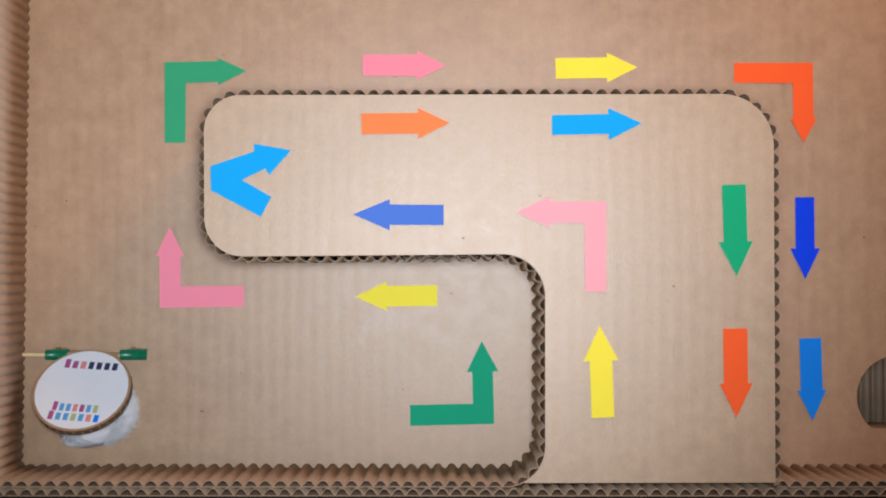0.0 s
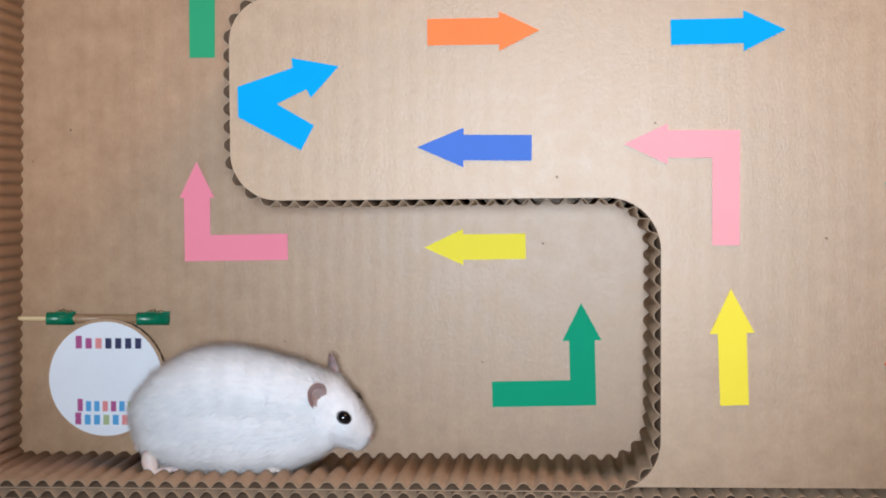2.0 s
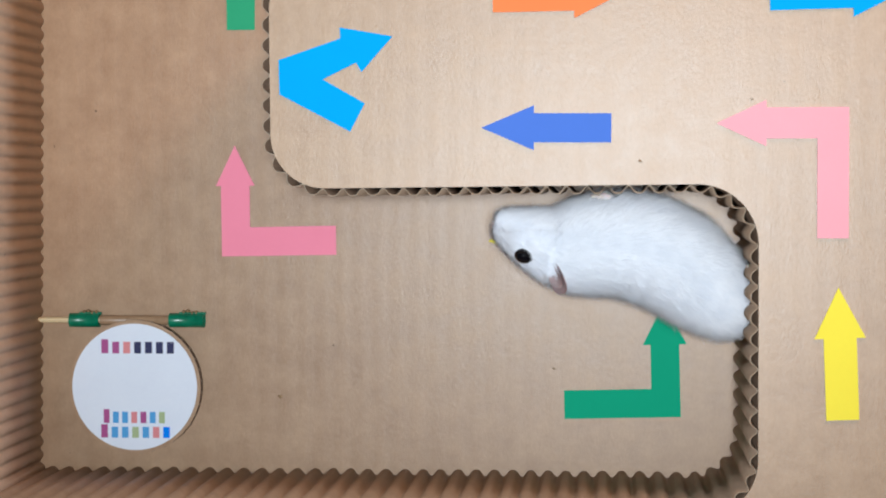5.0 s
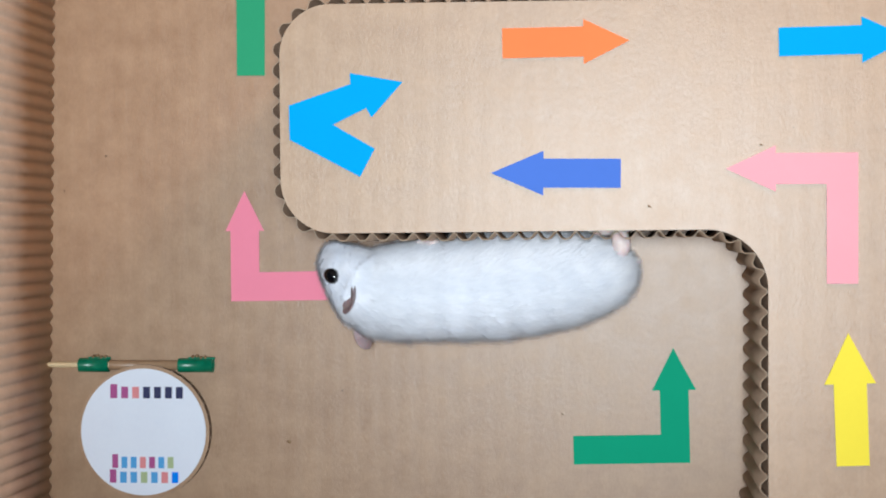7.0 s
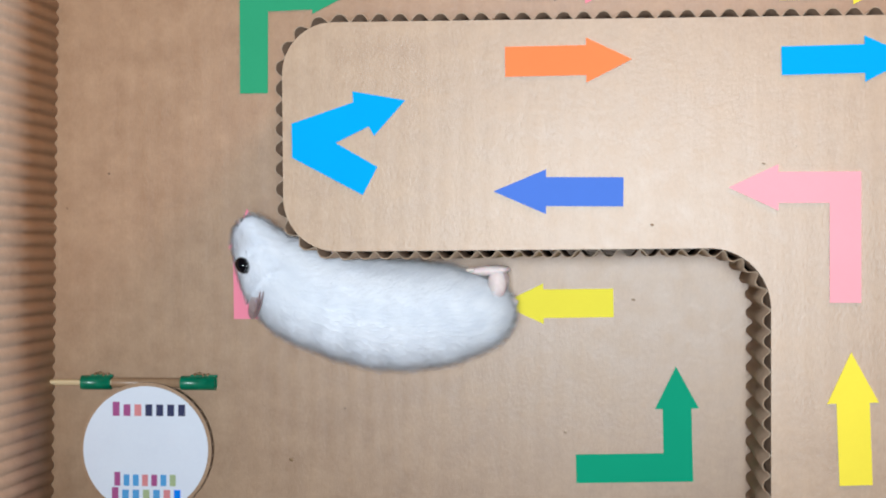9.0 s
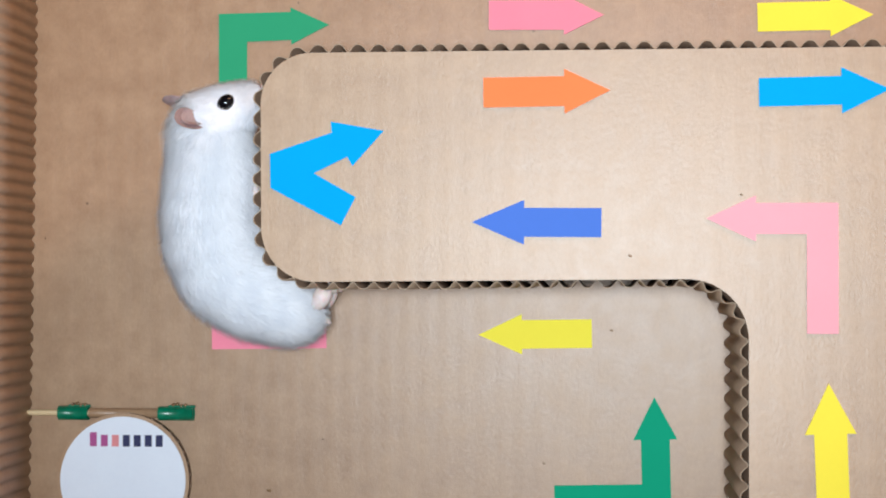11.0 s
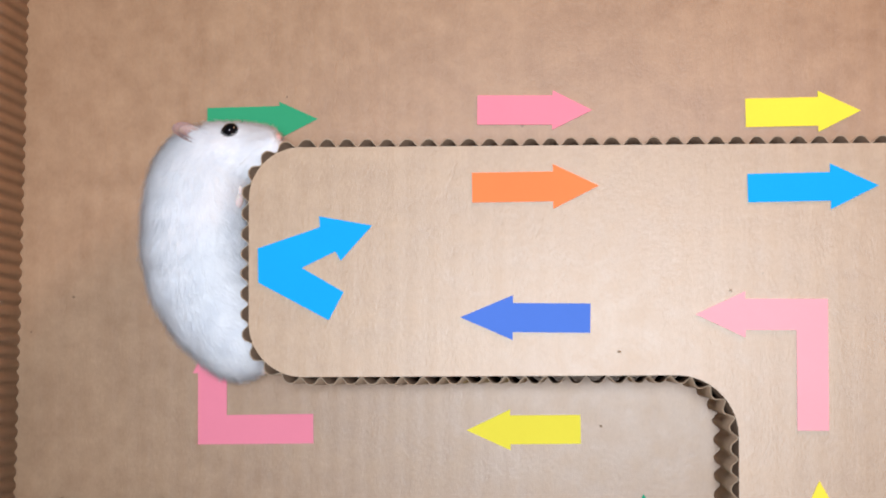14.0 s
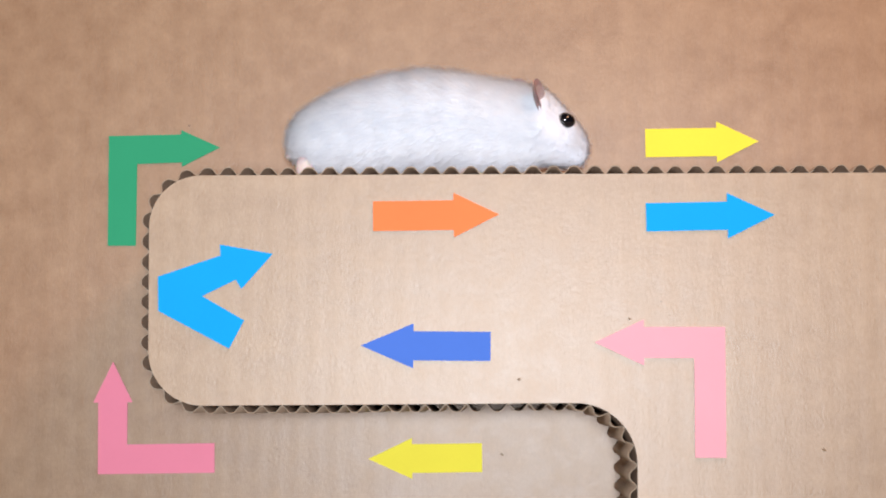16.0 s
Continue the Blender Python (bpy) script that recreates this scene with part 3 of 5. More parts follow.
def leg_mesh(long):
    """A short leg with a paw and toes, hanging down from the body."""
    bm = bmesh.new()
    bmesh.ops.create_uvsphere(bm, u_segments=16, v_segments=10, radius=1.0, matrix=Matrix.Translation((0, 0, -0.002)) @ Matrix.Diagonal((0.0036, 0.0031, 0.0055, 1)))
    bmesh.ops.create_uvsphere(bm, u_segments=16, v_segments=10, radius=1.0, matrix=Matrix.Translation((long * 0.4, 0, -0.0068)) @ Matrix.Diagonal((long, 0.0027, 0.0019, 1)))
    for k in (-1.5, -0.5, 0.5, 1.5):
        bmesh.ops.create_uvsphere(bm, u_segments=10, v_segments=6, radius=1.0, matrix=Matrix.Translation((long * 1.35, k * 0.0014, -0.0073)) @ Matrix.Rotation(k * 0.2, 4, "Z") @ Matrix.Diagonal((0.0020, 0.0006, 0.0007, 1)))
    return bm


hamster = tagged(new("hamster"), "white dwarf hamster with black eyes and a faint grey back stripe", "hamster")
PIECES = {}
WIDTHS = (0.0148, 0.0182, 0.0196, 0.0200, 0.0196, 0.0190, 0.0180, 0.0166)
LENGTHS = (0.0195, 0.0215, 0.0215, 0.0215, 0.0215, 0.0205, 0.0170, 0.0145)
for k, r in enumerate(WIDTHS):
    for side, nm in (("b", "back_section"), ("u", "underside_section")):
        PIECES[side + str(k)] = fur_part(nm, furred((LENGTHS[k], r * 0.97, r), 12000, 20 + 2 * k + (side == "u"), 0.0052, middle=1 if k else 3), FUR if side == "b" else FUR_UNDER, hamster)
head = PIECES["head"] = fur_part("head", furred((0.0207, 0.0148, 0.0140), 16000, 16, 0.0030, head_shape, lump=0.00025), FUR_HEAD, hamster, "white head with a greyish crown")
for s in (-1, 1):
    eye = bmesh.new()
    bmesh.ops.create_uvsphere(eye, u_segments=20, v_segments=12, radius=0.0032, matrix=Matrix.Diagonal((1.12, 0.85, 0.88, 1)))
    part("eye", eye, EYE, head, "glossy black bulging eye", True, Matrix.Translation((0.0066, s * 0.0096, 0.0053)) @ Matrix.Rotation(s * radians(28), 4, "X"))
    part("ear", ear_mesh(), EAR, head, "thin greyish mauve ear", True, ear_pose(s))
    part("ear_lining", ear_mesh(0.74, 0.0003), EAR_INNER, head, "pink inside of the ear", True, ear_pose(s) @ Matrix.Translation((0.0006, 0, -0.0012)))
    part("whiskers", whisker_mesh(s), WHISKER, head, "fine pale whiskers")
muzzle = bmesh.new()
bmesh.ops.create_uvsphere(muzzle, u_segments=14, v_segments=8, radius=0.0020, matrix=Matrix.Diagonal((0.7, 1.15, 0.85, 1)))
part("nose", muzzle, NOSE, head, "small pink nose", True, Matrix.Translation((0.0203, 0, -0.0028)))
for s in (-1, 1):
    part("hind_leg", leg_mesh(0.0074), SKIN, PIECES["u0"], "short pink hind foot", True, Matrix.Translation((-0.0158, s * 0.0075, -0.0094)))
    part("front_leg", leg_mesh(0.0036), SKIN, PIECES["u5"], "short pink front paw", True, Matrix.Translation((-0.002, s * 0.0070, -0.0108)))
tail = bmesh.new()
bmesh.ops.create_uvsphere(tail, u_segments=12, v_segments=8, radius=1.0, matrix=Matrix.Diagonal((0.0035, 0.0016, 0.0016, 1)))
part("tail", tail, SKIN, PIECES["u0"], "tiny stub tail", True, Matrix.Translation((-0.0195, 0, -0.004)))


# ---- what moves ----
def motions():
    hinge_at = (DOOR_X, HINGE_Y, HINGE_Z)
    walk(door, [
        (0.00, pose(*hinge_at, -39.0, 3.0, -9.0)),
        (0.50, pose(*hinge_at, -41.0, 3.0, -9.0)),
        (1.00, pose(*hinge_at, -43.0, 3.0, -8.0)),
        (1.30, pose(*hinge_at, -49.0, 3.0, -8.0)),
        (1.50, pose(*hinge_at, -63.0, 3.0, -7.0)),
        (1.70, pose(*hinge_at, -68.0, 3.0, -6.0)),
        (1.85, pose(*hinge_at, -40.0, 2.0, -3.0)),
        (2.00, pose(*hinge_at, 0.0, 0.0, 0.0)),
        (16.00, pose(*hinge_at, 0.0, 0.0, 0.0)),
    ])
    walk(hamster, [
        (0.00, pose(-0.19269, 0.11822, 0.03429, -0.00, 9.01, -72.54)),
        (0.50, pose(-0.19128, 0.11315, 0.03408, -0.00, 6.94, -72.53)),
        (1.00, pose(-0.19114, 0.11178, 0.03359, -0.00, 0.56, -64.79)),
        (1.30, pose(-0.18958, 0.08922, 0.03172, -0.00, 4.04, -77.98)),
        (1.50, pose(-0.18574, 0.07712, 0.02993, -0.00, 4.89, -89.42)),
        (1.70, pose(-0.18643, 0.06242, 0.01917, -0.00, 0.68, -42.96)),
        (2.00, pose(-0.12730, 0.04200, 0.03119, 0.00, 4.59, 0.00)),
        (2.50, pose(-0.11834, 0.04200, 0.03297, -0.00, -1.71, 0.00)),
        (3.00, pose(-0.02317, 0.04200, 0.03312, 0.00, 3.75, 0.00)),
        (3.30, pose(-0.02082, 0.04200, 0.03603, -0.00, -8.78, 0.00)),
        (3.50, pose(-0.01288, 0.04200, 0.03792, -0.00, -25.32, 0.00)),
        (3.70, pose(-0.00759, 0.04200, 0.04221, -0.00, -36.59, 0.00)),
        (4.20, pose(0.02599, 0.04200, 0.05707, -0.00, -77.40, 0.00)),
        (4.70, pose(0.02462, 0.04200, 0.08433, 180.00, -62.97, 180.00)),
        (5.20, pose(0.00263, 0.04200, 0.09152, 180.00, -5.60, 180.00)),
        (5.80, pose(-0.00922, 0.04200, 0.08990, 180.00, -7.62, 180.00)),
        (6.00, pose(-0.01281, 0.04200, 0.09224, 180.00, -10.67, 180.00)),
        (6.50, pose(-0.01513, 0.04200, 0.09416, 180.00, 2.95, 180.00)),
        (7.00, pose(-0.04754, 0.04200, 0.09443, 180.00, 5.78, 180.00)),
        (7.50, pose(-0.08133, 0.04200, 0.09153, 180.00, 0.07, 180.00)),
        (8.00, pose(-0.11389, 0.04200, 0.08879, 180.00, -0.01, 180.00)),
        (8.20, pose(-0.11140, 0.04200, 0.08864, 180.00, -0.56, 180.00)),
        (8.90, pose(-0.09271, 0.04200, 0.09036, 180.00, -5.00, 180.00)),
        (9.60, pose(-0.11615, 0.04200, 0.09543, 180.00, -25.25, 180.00)),
        (10.30, pose(-0.13340, 0.04200, 0.10479, 180.00, -18.21, 180.00)),
        (10.50, pose(-0.13359, 0.04200, 0.10502, 180.00, -18.27, 180.00)),
        (11.00, pose(-0.14753, 0.04200, 0.12946, 180.00, -75.47, 180.00)),
        (11.50, pose(-0.15246, 0.04215, 0.14204, 178.06, -75.11, -178.00)),
        (12.00, pose(-0.15004, 0.04092, 0.13651, 169.43, -50.08, -166.33)),
        (12.50, pose(-0.14868, 0.04107, 0.14121, 166.89, -52.34, -163.61)),
        (13.00, pose(-0.14948, 0.04092, 0.14081, 168.15, -50.80, -164.86)),
        (13.50, pose(-0.15322, 0.04200, 0.15217, 180.00, -83.69, 180.00)),
        (14.00, pose(-0.15082, 0.04200, 0.16417, 180.00, -84.48, 180.00)),
        (14.50, pose(-0.14367, 0.04200, 0.18746, -0.00, -71.82, 0.00)),
        (15.00, pose(-0.13153, 0.04200, 0.20655, -0.00, -49.24, 0.00)),
        (15.50, pose(-0.09566, 0.04200, 0.21444, -0.00, -9.25, 0.00)),
        (16.00, pose(-0.02583, 0.04200, 0.22157, -0.00, -2.93, 0.00)),
    ])
    walk(PIECES["b0"], [
        (0.00, pose(-0.01723, 0.00048, -0.00265, 0.36, -13.47, -2.28)),
        (0.50, pose(-0.01734, 0.00048, -0.00248, 0.27, -11.47, -2.20)),
        (1.00, pose(-0.01932, 0.00172, -0.00119, 0.09, -5.38, -9.45)),
        (1.30, pose(-0.02616, -0.00000, -0.00419, -0.00, -6.11, 0.01)),
        (1.50, pose(-0.02780, -0.00538, -0.00433, -1.42, -7.34, 16.81)),
        (1.70, pose(-0.01576, 0.00226, -0.00127, 0.21, 3.11, -17.76)),
        (2.00, pose(-0.02535, 0.00000, -0.00807, 0.00, -19.08, 0.00)),
        (2.50, pose(-0.02704, 0.00000, -0.00821, 0.00, -14.83, 0.00)),
        (3.00, pose(-0.02817, 0.00000, -0.01330, 0.00, -26.78, 0.00)),
        (3.30, pose(-0.02621, 0.00000, -0.01396, 0.00, -32.35, 0.00)),
        (3.50, pose(-0.02524, 0.00000, -0.01173, 0.00, -25.23, 0.00)),
        (3.70, pose(-0.02637, 0.00000, -0.00617, 0.00, -9.56, 0.00)),
        (4.20, pose(-0.03186, 0.00000, 0.00926, 0.00, 24.02, 0.00)),
        (4.70, pose(-0.02767, 0.00000, 0.01032, 0.00, 28.86, 0.00)),
        (5.20, pose(-0.02589, 0.00000, 0.00401, 0.00, 15.28, 0.00)),
        (5.80, pose(-0.03472, 0.00000, 0.00118, 0.00, 1.98, 0.00)),
        (6.00, pose(-0.03604, 0.00000, 0.00026, 0.00, -0.63, 0.00)),
        (6.50, pose(-0.03462, 0.00000, -0.00002, 0.00, -0.21, 0.00)),
        (7.00, pose(-0.03271, 0.00000, -0.00003, 0.00, 0.47, 0.00)),
        (7.50, pose(-0.03277, 0.00000, -0.00174, 0.00, -4.04, 0.00)),
        (8.00, pose(-0.03270, 0.00000, -0.01187, 0.00, -24.00, 0.00)),
        (8.20, pose(-0.03074, 0.00000, -0.01232, 0.00, -25.87, 0.00)),
        (8.90, pose(-0.03054, 0.00000, -0.00331, 0.00, -8.76, 0.00)),
        (9.60, pose(-0.03006, 0.00000, -0.00928, 0.00, -27.29, 0.00)),
        (10.30, pose(-0.03185, 0.00000, -0.00529, 0.00, -12.37, 0.00)),
        (10.50, pose(-0.03203, 0.00000, -0.00539, 0.00, -12.49, 0.00)),
        (11.00, pose(-0.02784, 0.00000, -0.01588, 0.00, -45.67, 0.00)),
        (11.50, pose(-0.02407, -0.00036, -0.01227, 0.00, -45.16, 0.51)),
        (12.00, pose(-0.02281, -0.00241, -0.01011, -0.66, -40.40, 9.74)),
        (12.50, pose(-0.02420, -0.00329, -0.00822, -0.40, -28.52, 10.77)),
        (13.00, pose(-0.02583, -0.00323, -0.00546, -0.22, -17.41, 10.25)),
        (13.50, pose(-0.03028, 0.00000, -0.00961, 0.00, -29.28, 0.00)),
        (14.00, pose(-0.03232, 0.00000, -0.00891, 0.00, -24.65, 0.00)),
        (14.50, pose(-0.02692, 0.00000, -0.00918, 0.00, -25.16, 0.00)),
        (15.00, pose(-0.02522, 0.00000, -0.01526, 0.00, -46.59, 0.00)),
        (15.50, pose(-0.02814, 0.00000, -0.00384, 0.00, -12.84, 0.00)),
        (16.00, pose(-0.03146, 0.00000, -0.00296, 0.00, -7.59, 0.00)),
    ])
    walk(PIECES["u0"], [
        (0.00, pose(-0.01723, 0.00048, -0.00265, 0.36, -13.47, -2.28)),
        (0.50, pose(-0.01734, 0.00048, -0.00248, 0.27, -11.47, -2.20)),
        (1.00, pose(-0.01932, 0.00172, -0.00119, 0.09, -5.38, -9.45)),
        (1.30, pose(-0.02595, -0.00000, -0.00618, -0.00, -6.11, 0.01)),
        (1.50, pose(-0.02702, -0.00530, -0.01028, -1.42, -7.34, 16.81)),
        (1.70, pose(-0.01607, 0.00238, -0.00726, 0.21, 3.11, -17.76)),
        (2.00, pose(-0.02273, 0.00000, -0.01563, 0.00, -19.08, 0.00)),
        (2.50, pose(-0.02550, 0.00000, -0.01401, 0.00, -14.83, 0.00)),
        (3.00, pose(-0.02637, 0.00000, -0.01687, 0.00, -26.78, 0.00)),
        (3.30, pose(-0.02407, 0.00000, -0.01734, 0.00, -32.35, 0.00)),
        (3.50, pose(-0.02524, 0.00000, -0.01173, 0.00, -25.23, 0.00)),
        (3.70, pose(-0.02637, 0.00000, -0.00617, 0.00, -9.56, 0.00)),
        (4.20, pose(-0.03186, 0.00000, 0.00926, 0.00, 24.02, 0.00)),
        (4.70, pose(-0.02767, 0.00000, 0.01032, 0.00, 28.86, 0.00)),
        (5.20, pose(-0.02589, 0.00000, 0.00401, 0.00, 15.28, 0.00)),
        (5.80, pose(-0.03472, 0.00000, 0.00118, 0.00, 1.98, 0.00)),
        (6.00, pose(-0.03604, 0.00000, 0.00026, 0.00, -0.63, 0.00)),
        (6.50, pose(-0.03462, 0.00000, -0.00002, 0.00, -0.21, 0.00)),
        (7.00, pose(-0.03271, 0.00000, -0.00003, 0.00, 0.47, 0.00)),
        (7.50, pose(-0.03277, 0.00000, -0.00174, 0.00, -4.04, 0.00)),
        (8.00, pose(-0.03270, 0.00000, -0.01187, 0.00, -24.00, 0.00)),
        (8.20, pose(-0.03074, 0.00000, -0.01232, 0.00, -25.87, 0.00)),
        (8.90, pose(-0.03054, 0.00000, -0.00331, 0.00, -8.76, 0.00)),
        (9.60, pose(-0.03006, 0.00000, -0.00928, 0.00, -27.29, 0.00)),
        (10.30, pose(-0.03185, 0.00000, -0.00529, 0.00, -12.37, 0.00)),
        (10.50, pose(-0.03203, 0.00000, -0.00539, 0.00, -12.49, 0.00)),
        (11.00, pose(-0.02784, 0.00000, -0.01588, 0.00, -45.67, 0.00)),
        (11.50, pose(-0.02407, -0.00036, -0.01227, 0.00, -45.16, 0.51)),
        (12.00, pose(-0.02281, -0.00241, -0.01011, -0.66, -40.40, 9.74)),
        (12.50, pose(-0.02420, -0.00329, -0.00822, -0.40, -28.52, 10.77)),
        (13.00, pose(-0.02583, -0.00323, -0.00546, -0.22, -17.41, 10.25)),
        (13.50, pose(-0.03028, 0.00000, -0.00961, 0.00, -29.28, 0.00)),
        (14.00, pose(-0.03232, 0.00000, -0.00891, 0.00, -24.65, 0.00)),
        (14.50, pose(-0.02692, 0.00000, -0.00918, 0.00, -25.16, 0.00)),
        (15.00, pose(-0.02522, 0.00000, -0.01526, 0.00, -46.59, 0.00)),
        (15.50, pose(-0.02814, 0.00000, -0.00384, 0.00, -12.84, 0.00)),
        (16.00, pose(-0.03146, 0.00000, -0.00296, 0.00, -7.59, 0.00)),
    ])
    walk(PIECES["b1"], [
        (0.00, pose(-0.01147, 0.00025, -0.00124, 0.35, -13.07, -2.22)),
        (0.50, pose(-0.01153, 0.00025, -0.00127, 0.26, -11.15, -2.13)),
        (1.00, pose(-0.01363, 0.00074, -0.00063, 0.09, -5.18, -9.06)),
        (1.30, pose(-0.01756, -0.00000, -0.00210, -0.00, -5.96, 0.01)),
        (1.50, pose(-0.01954, -0.00279, -0.00261, -1.37, -7.11, 16.25)),
        (1.70, pose(-0.01146, 0.00083, -0.00037, 0.20, 3.02, -16.92)),
        (2.00, pose(-0.01811, 0.00000, -0.00367, 0.00, -18.48, 0.00)),
        (2.50, pose(-0.01928, 0.00000, -0.00373, 0.00, -14.32, 0.00)),
        (3.00, pose(-0.02092, 0.00000, -0.00631, 0.00, -25.94, 0.00)),
        (3.30, pose(-0.01979, 0.00000, -0.00703, 0.00, -31.32, 0.00)),
        (3.50, pose(-0.01902, 0.00000, -0.00552, 0.00, -24.30, 0.00)),
        (3.70, pose(-0.01811, 0.00000, -0.00300, 0.00, -9.23, 0.00)),
        (4.20, pose(-0.02078, 0.00000, 0.00421, 0.00, 23.44, 0.00)),
        (4.70, pose(-0.01914, 0.00000, 0.00550, 0.00, 28.09, 0.00)),
        (5.20, pose(-0.01776, 0.00000, 0.00172, 0.00, 14.76, 0.00)),
        (5.80, pose(-0.02386, 0.00000, 0.00080, 0.00, 1.93, 0.00)),
        (6.00, pose(-0.02447, 0.00000, 0.00039, 0.00, -0.59, 0.00)),
        (6.50, pose(-0.02362, 0.00000, 0.00002, 0.00, -0.20, 0.00)),
        (7.00, pose(-0.02246, 0.00000, -0.00011, 0.00, 0.44, 0.00)),
        (7.50, pose(-0.02326, 0.00000, -0.00104, 0.00, -3.86, 0.00)),
        (8.00, pose(-0.02271, 0.00000, -0.00604, 0.00, -23.30, 0.00)),
        (8.20, pose(-0.02145, 0.00000, -0.00641, 0.00, -25.14, 0.00)),
        (8.90, pose(-0.02035, 0.00000, -0.00170, 0.00, -8.51, 0.00)),
        (9.60, pose(-0.02097, 0.00000, -0.00445, 0.00, -26.43, 0.00)),
        (10.30, pose(-0.02144, 0.00000, -0.00296, 0.00, -12.05, 0.00)),
        (10.50, pose(-0.02150, 0.00000, -0.00300, 0.00, -12.18, 0.00)),
        (11.00, pose(-0.01972, 0.00000, -0.00730, 0.00, -44.51, 0.00)),
        (11.50, pose(-0.01775, -0.00031, -0.00566, 0.00, -43.75, 0.51)),
        (12.00, pose(-0.01713, -0.00140, -0.00500, -0.36, -38.98, 9.30)),
        (12.50, pose(-0.01726, -0.00193, -0.00426, -0.22, -27.63, 10.41)),
        (13.00, pose(-0.01796, -0.00177, -0.00288, -0.12, -16.90, 9.93)),
        (13.50, pose(-0.02133, 0.00000, -0.00444, 0.00, -28.32, 0.00)),
        (14.00, pose(-0.02212, 0.00000, -0.00410, 0.00, -23.92, 0.00)),
        (14.50, pose(-0.01849, 0.00000, -0.00511, 0.00, -24.43, 0.00)),
        (15.00, pose(-0.01835, 0.00000, -0.00774, 0.00, -45.32, 0.00)),
        (15.50, pose(-0.01997, 0.00000, -0.00192, 0.00, -12.35, 0.00)),
        (16.00, pose(-0.02104, 0.00000, -0.00154, 0.00, -7.38, 0.00)),
    ])
    walk(PIECES["u1"], [
        (0.00, pose(-0.01147, 0.00025, -0.00124, 0.35, -13.07, -2.22)),
        (0.50, pose(-0.01153, 0.00025, -0.00127, 0.26, -11.15, -2.13)),
        (1.00, pose(-0.01363, 0.00074, -0.00063, 0.09, -5.18, -9.06)),
        (1.30, pose(-0.01711, -0.00000, -0.00636, -0.00, -5.96, 0.01)),
        (1.50, pose(-0.01864, -0.00271, -0.00969, -1.37, -7.11, 16.25)),
        (1.70, pose(-0.01187, 0.00098, -0.00865, 0.20, 3.02, -16.92)),
        (2.00, pose(-0.01448, 0.00000, -0.01451, 0.00, -18.48, 0.00)),
        (2.50, pose(-0.01667, 0.00000, -0.01397, 0.00, -14.32, 0.00)),
        (3.00, pose(-0.01667, 0.00000, -0.01505, 0.00, -25.94, 0.00)),
        (3.30, pose(-0.01533, 0.00000, -0.01435, 0.00, -31.32, 0.00)),
        (3.50, pose(-0.01667, 0.00000, -0.01073, 0.00, -24.30, 0.00)),
        (3.70, pose(-0.01756, 0.00000, -0.00638, 0.00, -9.23, 0.00)),
        (4.20, pose(-0.02078, 0.00000, 0.00421, 0.00, 23.44, 0.00)),
        (4.70, pose(-0.01914, 0.00000, 0.00550, 0.00, 28.09, 0.00)),
        (5.20, pose(-0.01776, 0.00000, 0.00172, 0.00, 14.76, 0.00)),
        (5.80, pose(-0.02386, 0.00000, 0.00080, 0.00, 1.93, 0.00)),
        (6.00, pose(-0.02447, 0.00000, 0.00039, 0.00, -0.59, 0.00)),
        (6.50, pose(-0.02362, 0.00000, 0.00002, 0.00, -0.20, 0.00)),
        (7.00, pose(-0.02246, 0.00000, -0.00011, 0.00, 0.44, 0.00)),
        (7.50, pose(-0.02326, 0.00000, -0.00104, 0.00, -3.86, 0.00)),
        (8.00, pose(-0.02181, 0.00000, -0.00814, 0.00, -23.30, 0.00)),
        (8.20, pose(-0.02048, 0.00000, -0.00848, 0.00, -25.14, 0.00)),
        (8.90, pose(-0.02035, 0.00000, -0.00170, 0.00, -8.51, 0.00)),
        (9.60, pose(-0.02097, 0.00000, -0.00445, 0.00, -26.43, 0.00)),
        (10.30, pose(-0.02144, 0.00000, -0.00296, 0.00, -12.05, 0.00)),
        (10.50, pose(-0.02150, 0.00000, -0.00300, 0.00, -12.18, 0.00)),
        (11.00, pose(-0.01972, 0.00000, -0.00730, 0.00, -44.51, 0.00)),
        (11.50, pose(-0.01775, -0.00031, -0.00566, 0.00, -43.75, 0.51)),
        (12.00, pose(-0.01713, -0.00140, -0.00500, -0.36, -38.98, 9.30)),
        (12.50, pose(-0.01726, -0.00193, -0.00426, -0.22, -27.63, 10.41)),
        (13.00, pose(-0.01796, -0.00177, -0.00288, -0.12, -16.90, 9.93)),
        (13.50, pose(-0.02133, 0.00000, -0.00444, 0.00, -28.32, 0.00)),
        (14.00, pose(-0.02212, 0.00000, -0.00410, 0.00, -23.92, 0.00)),
        (14.50, pose(-0.01849, 0.00000, -0.00511, 0.00, -24.43, 0.00)),
        (15.00, pose(-0.01835, 0.00000, -0.00774, 0.00, -45.32, 0.00)),
        (15.50, pose(-0.01997, 0.00000, -0.00192, 0.00, -12.35, 0.00)),
        (16.00, pose(-0.02104, 0.00000, -0.00154, 0.00, -7.38, 0.00)),
    ])
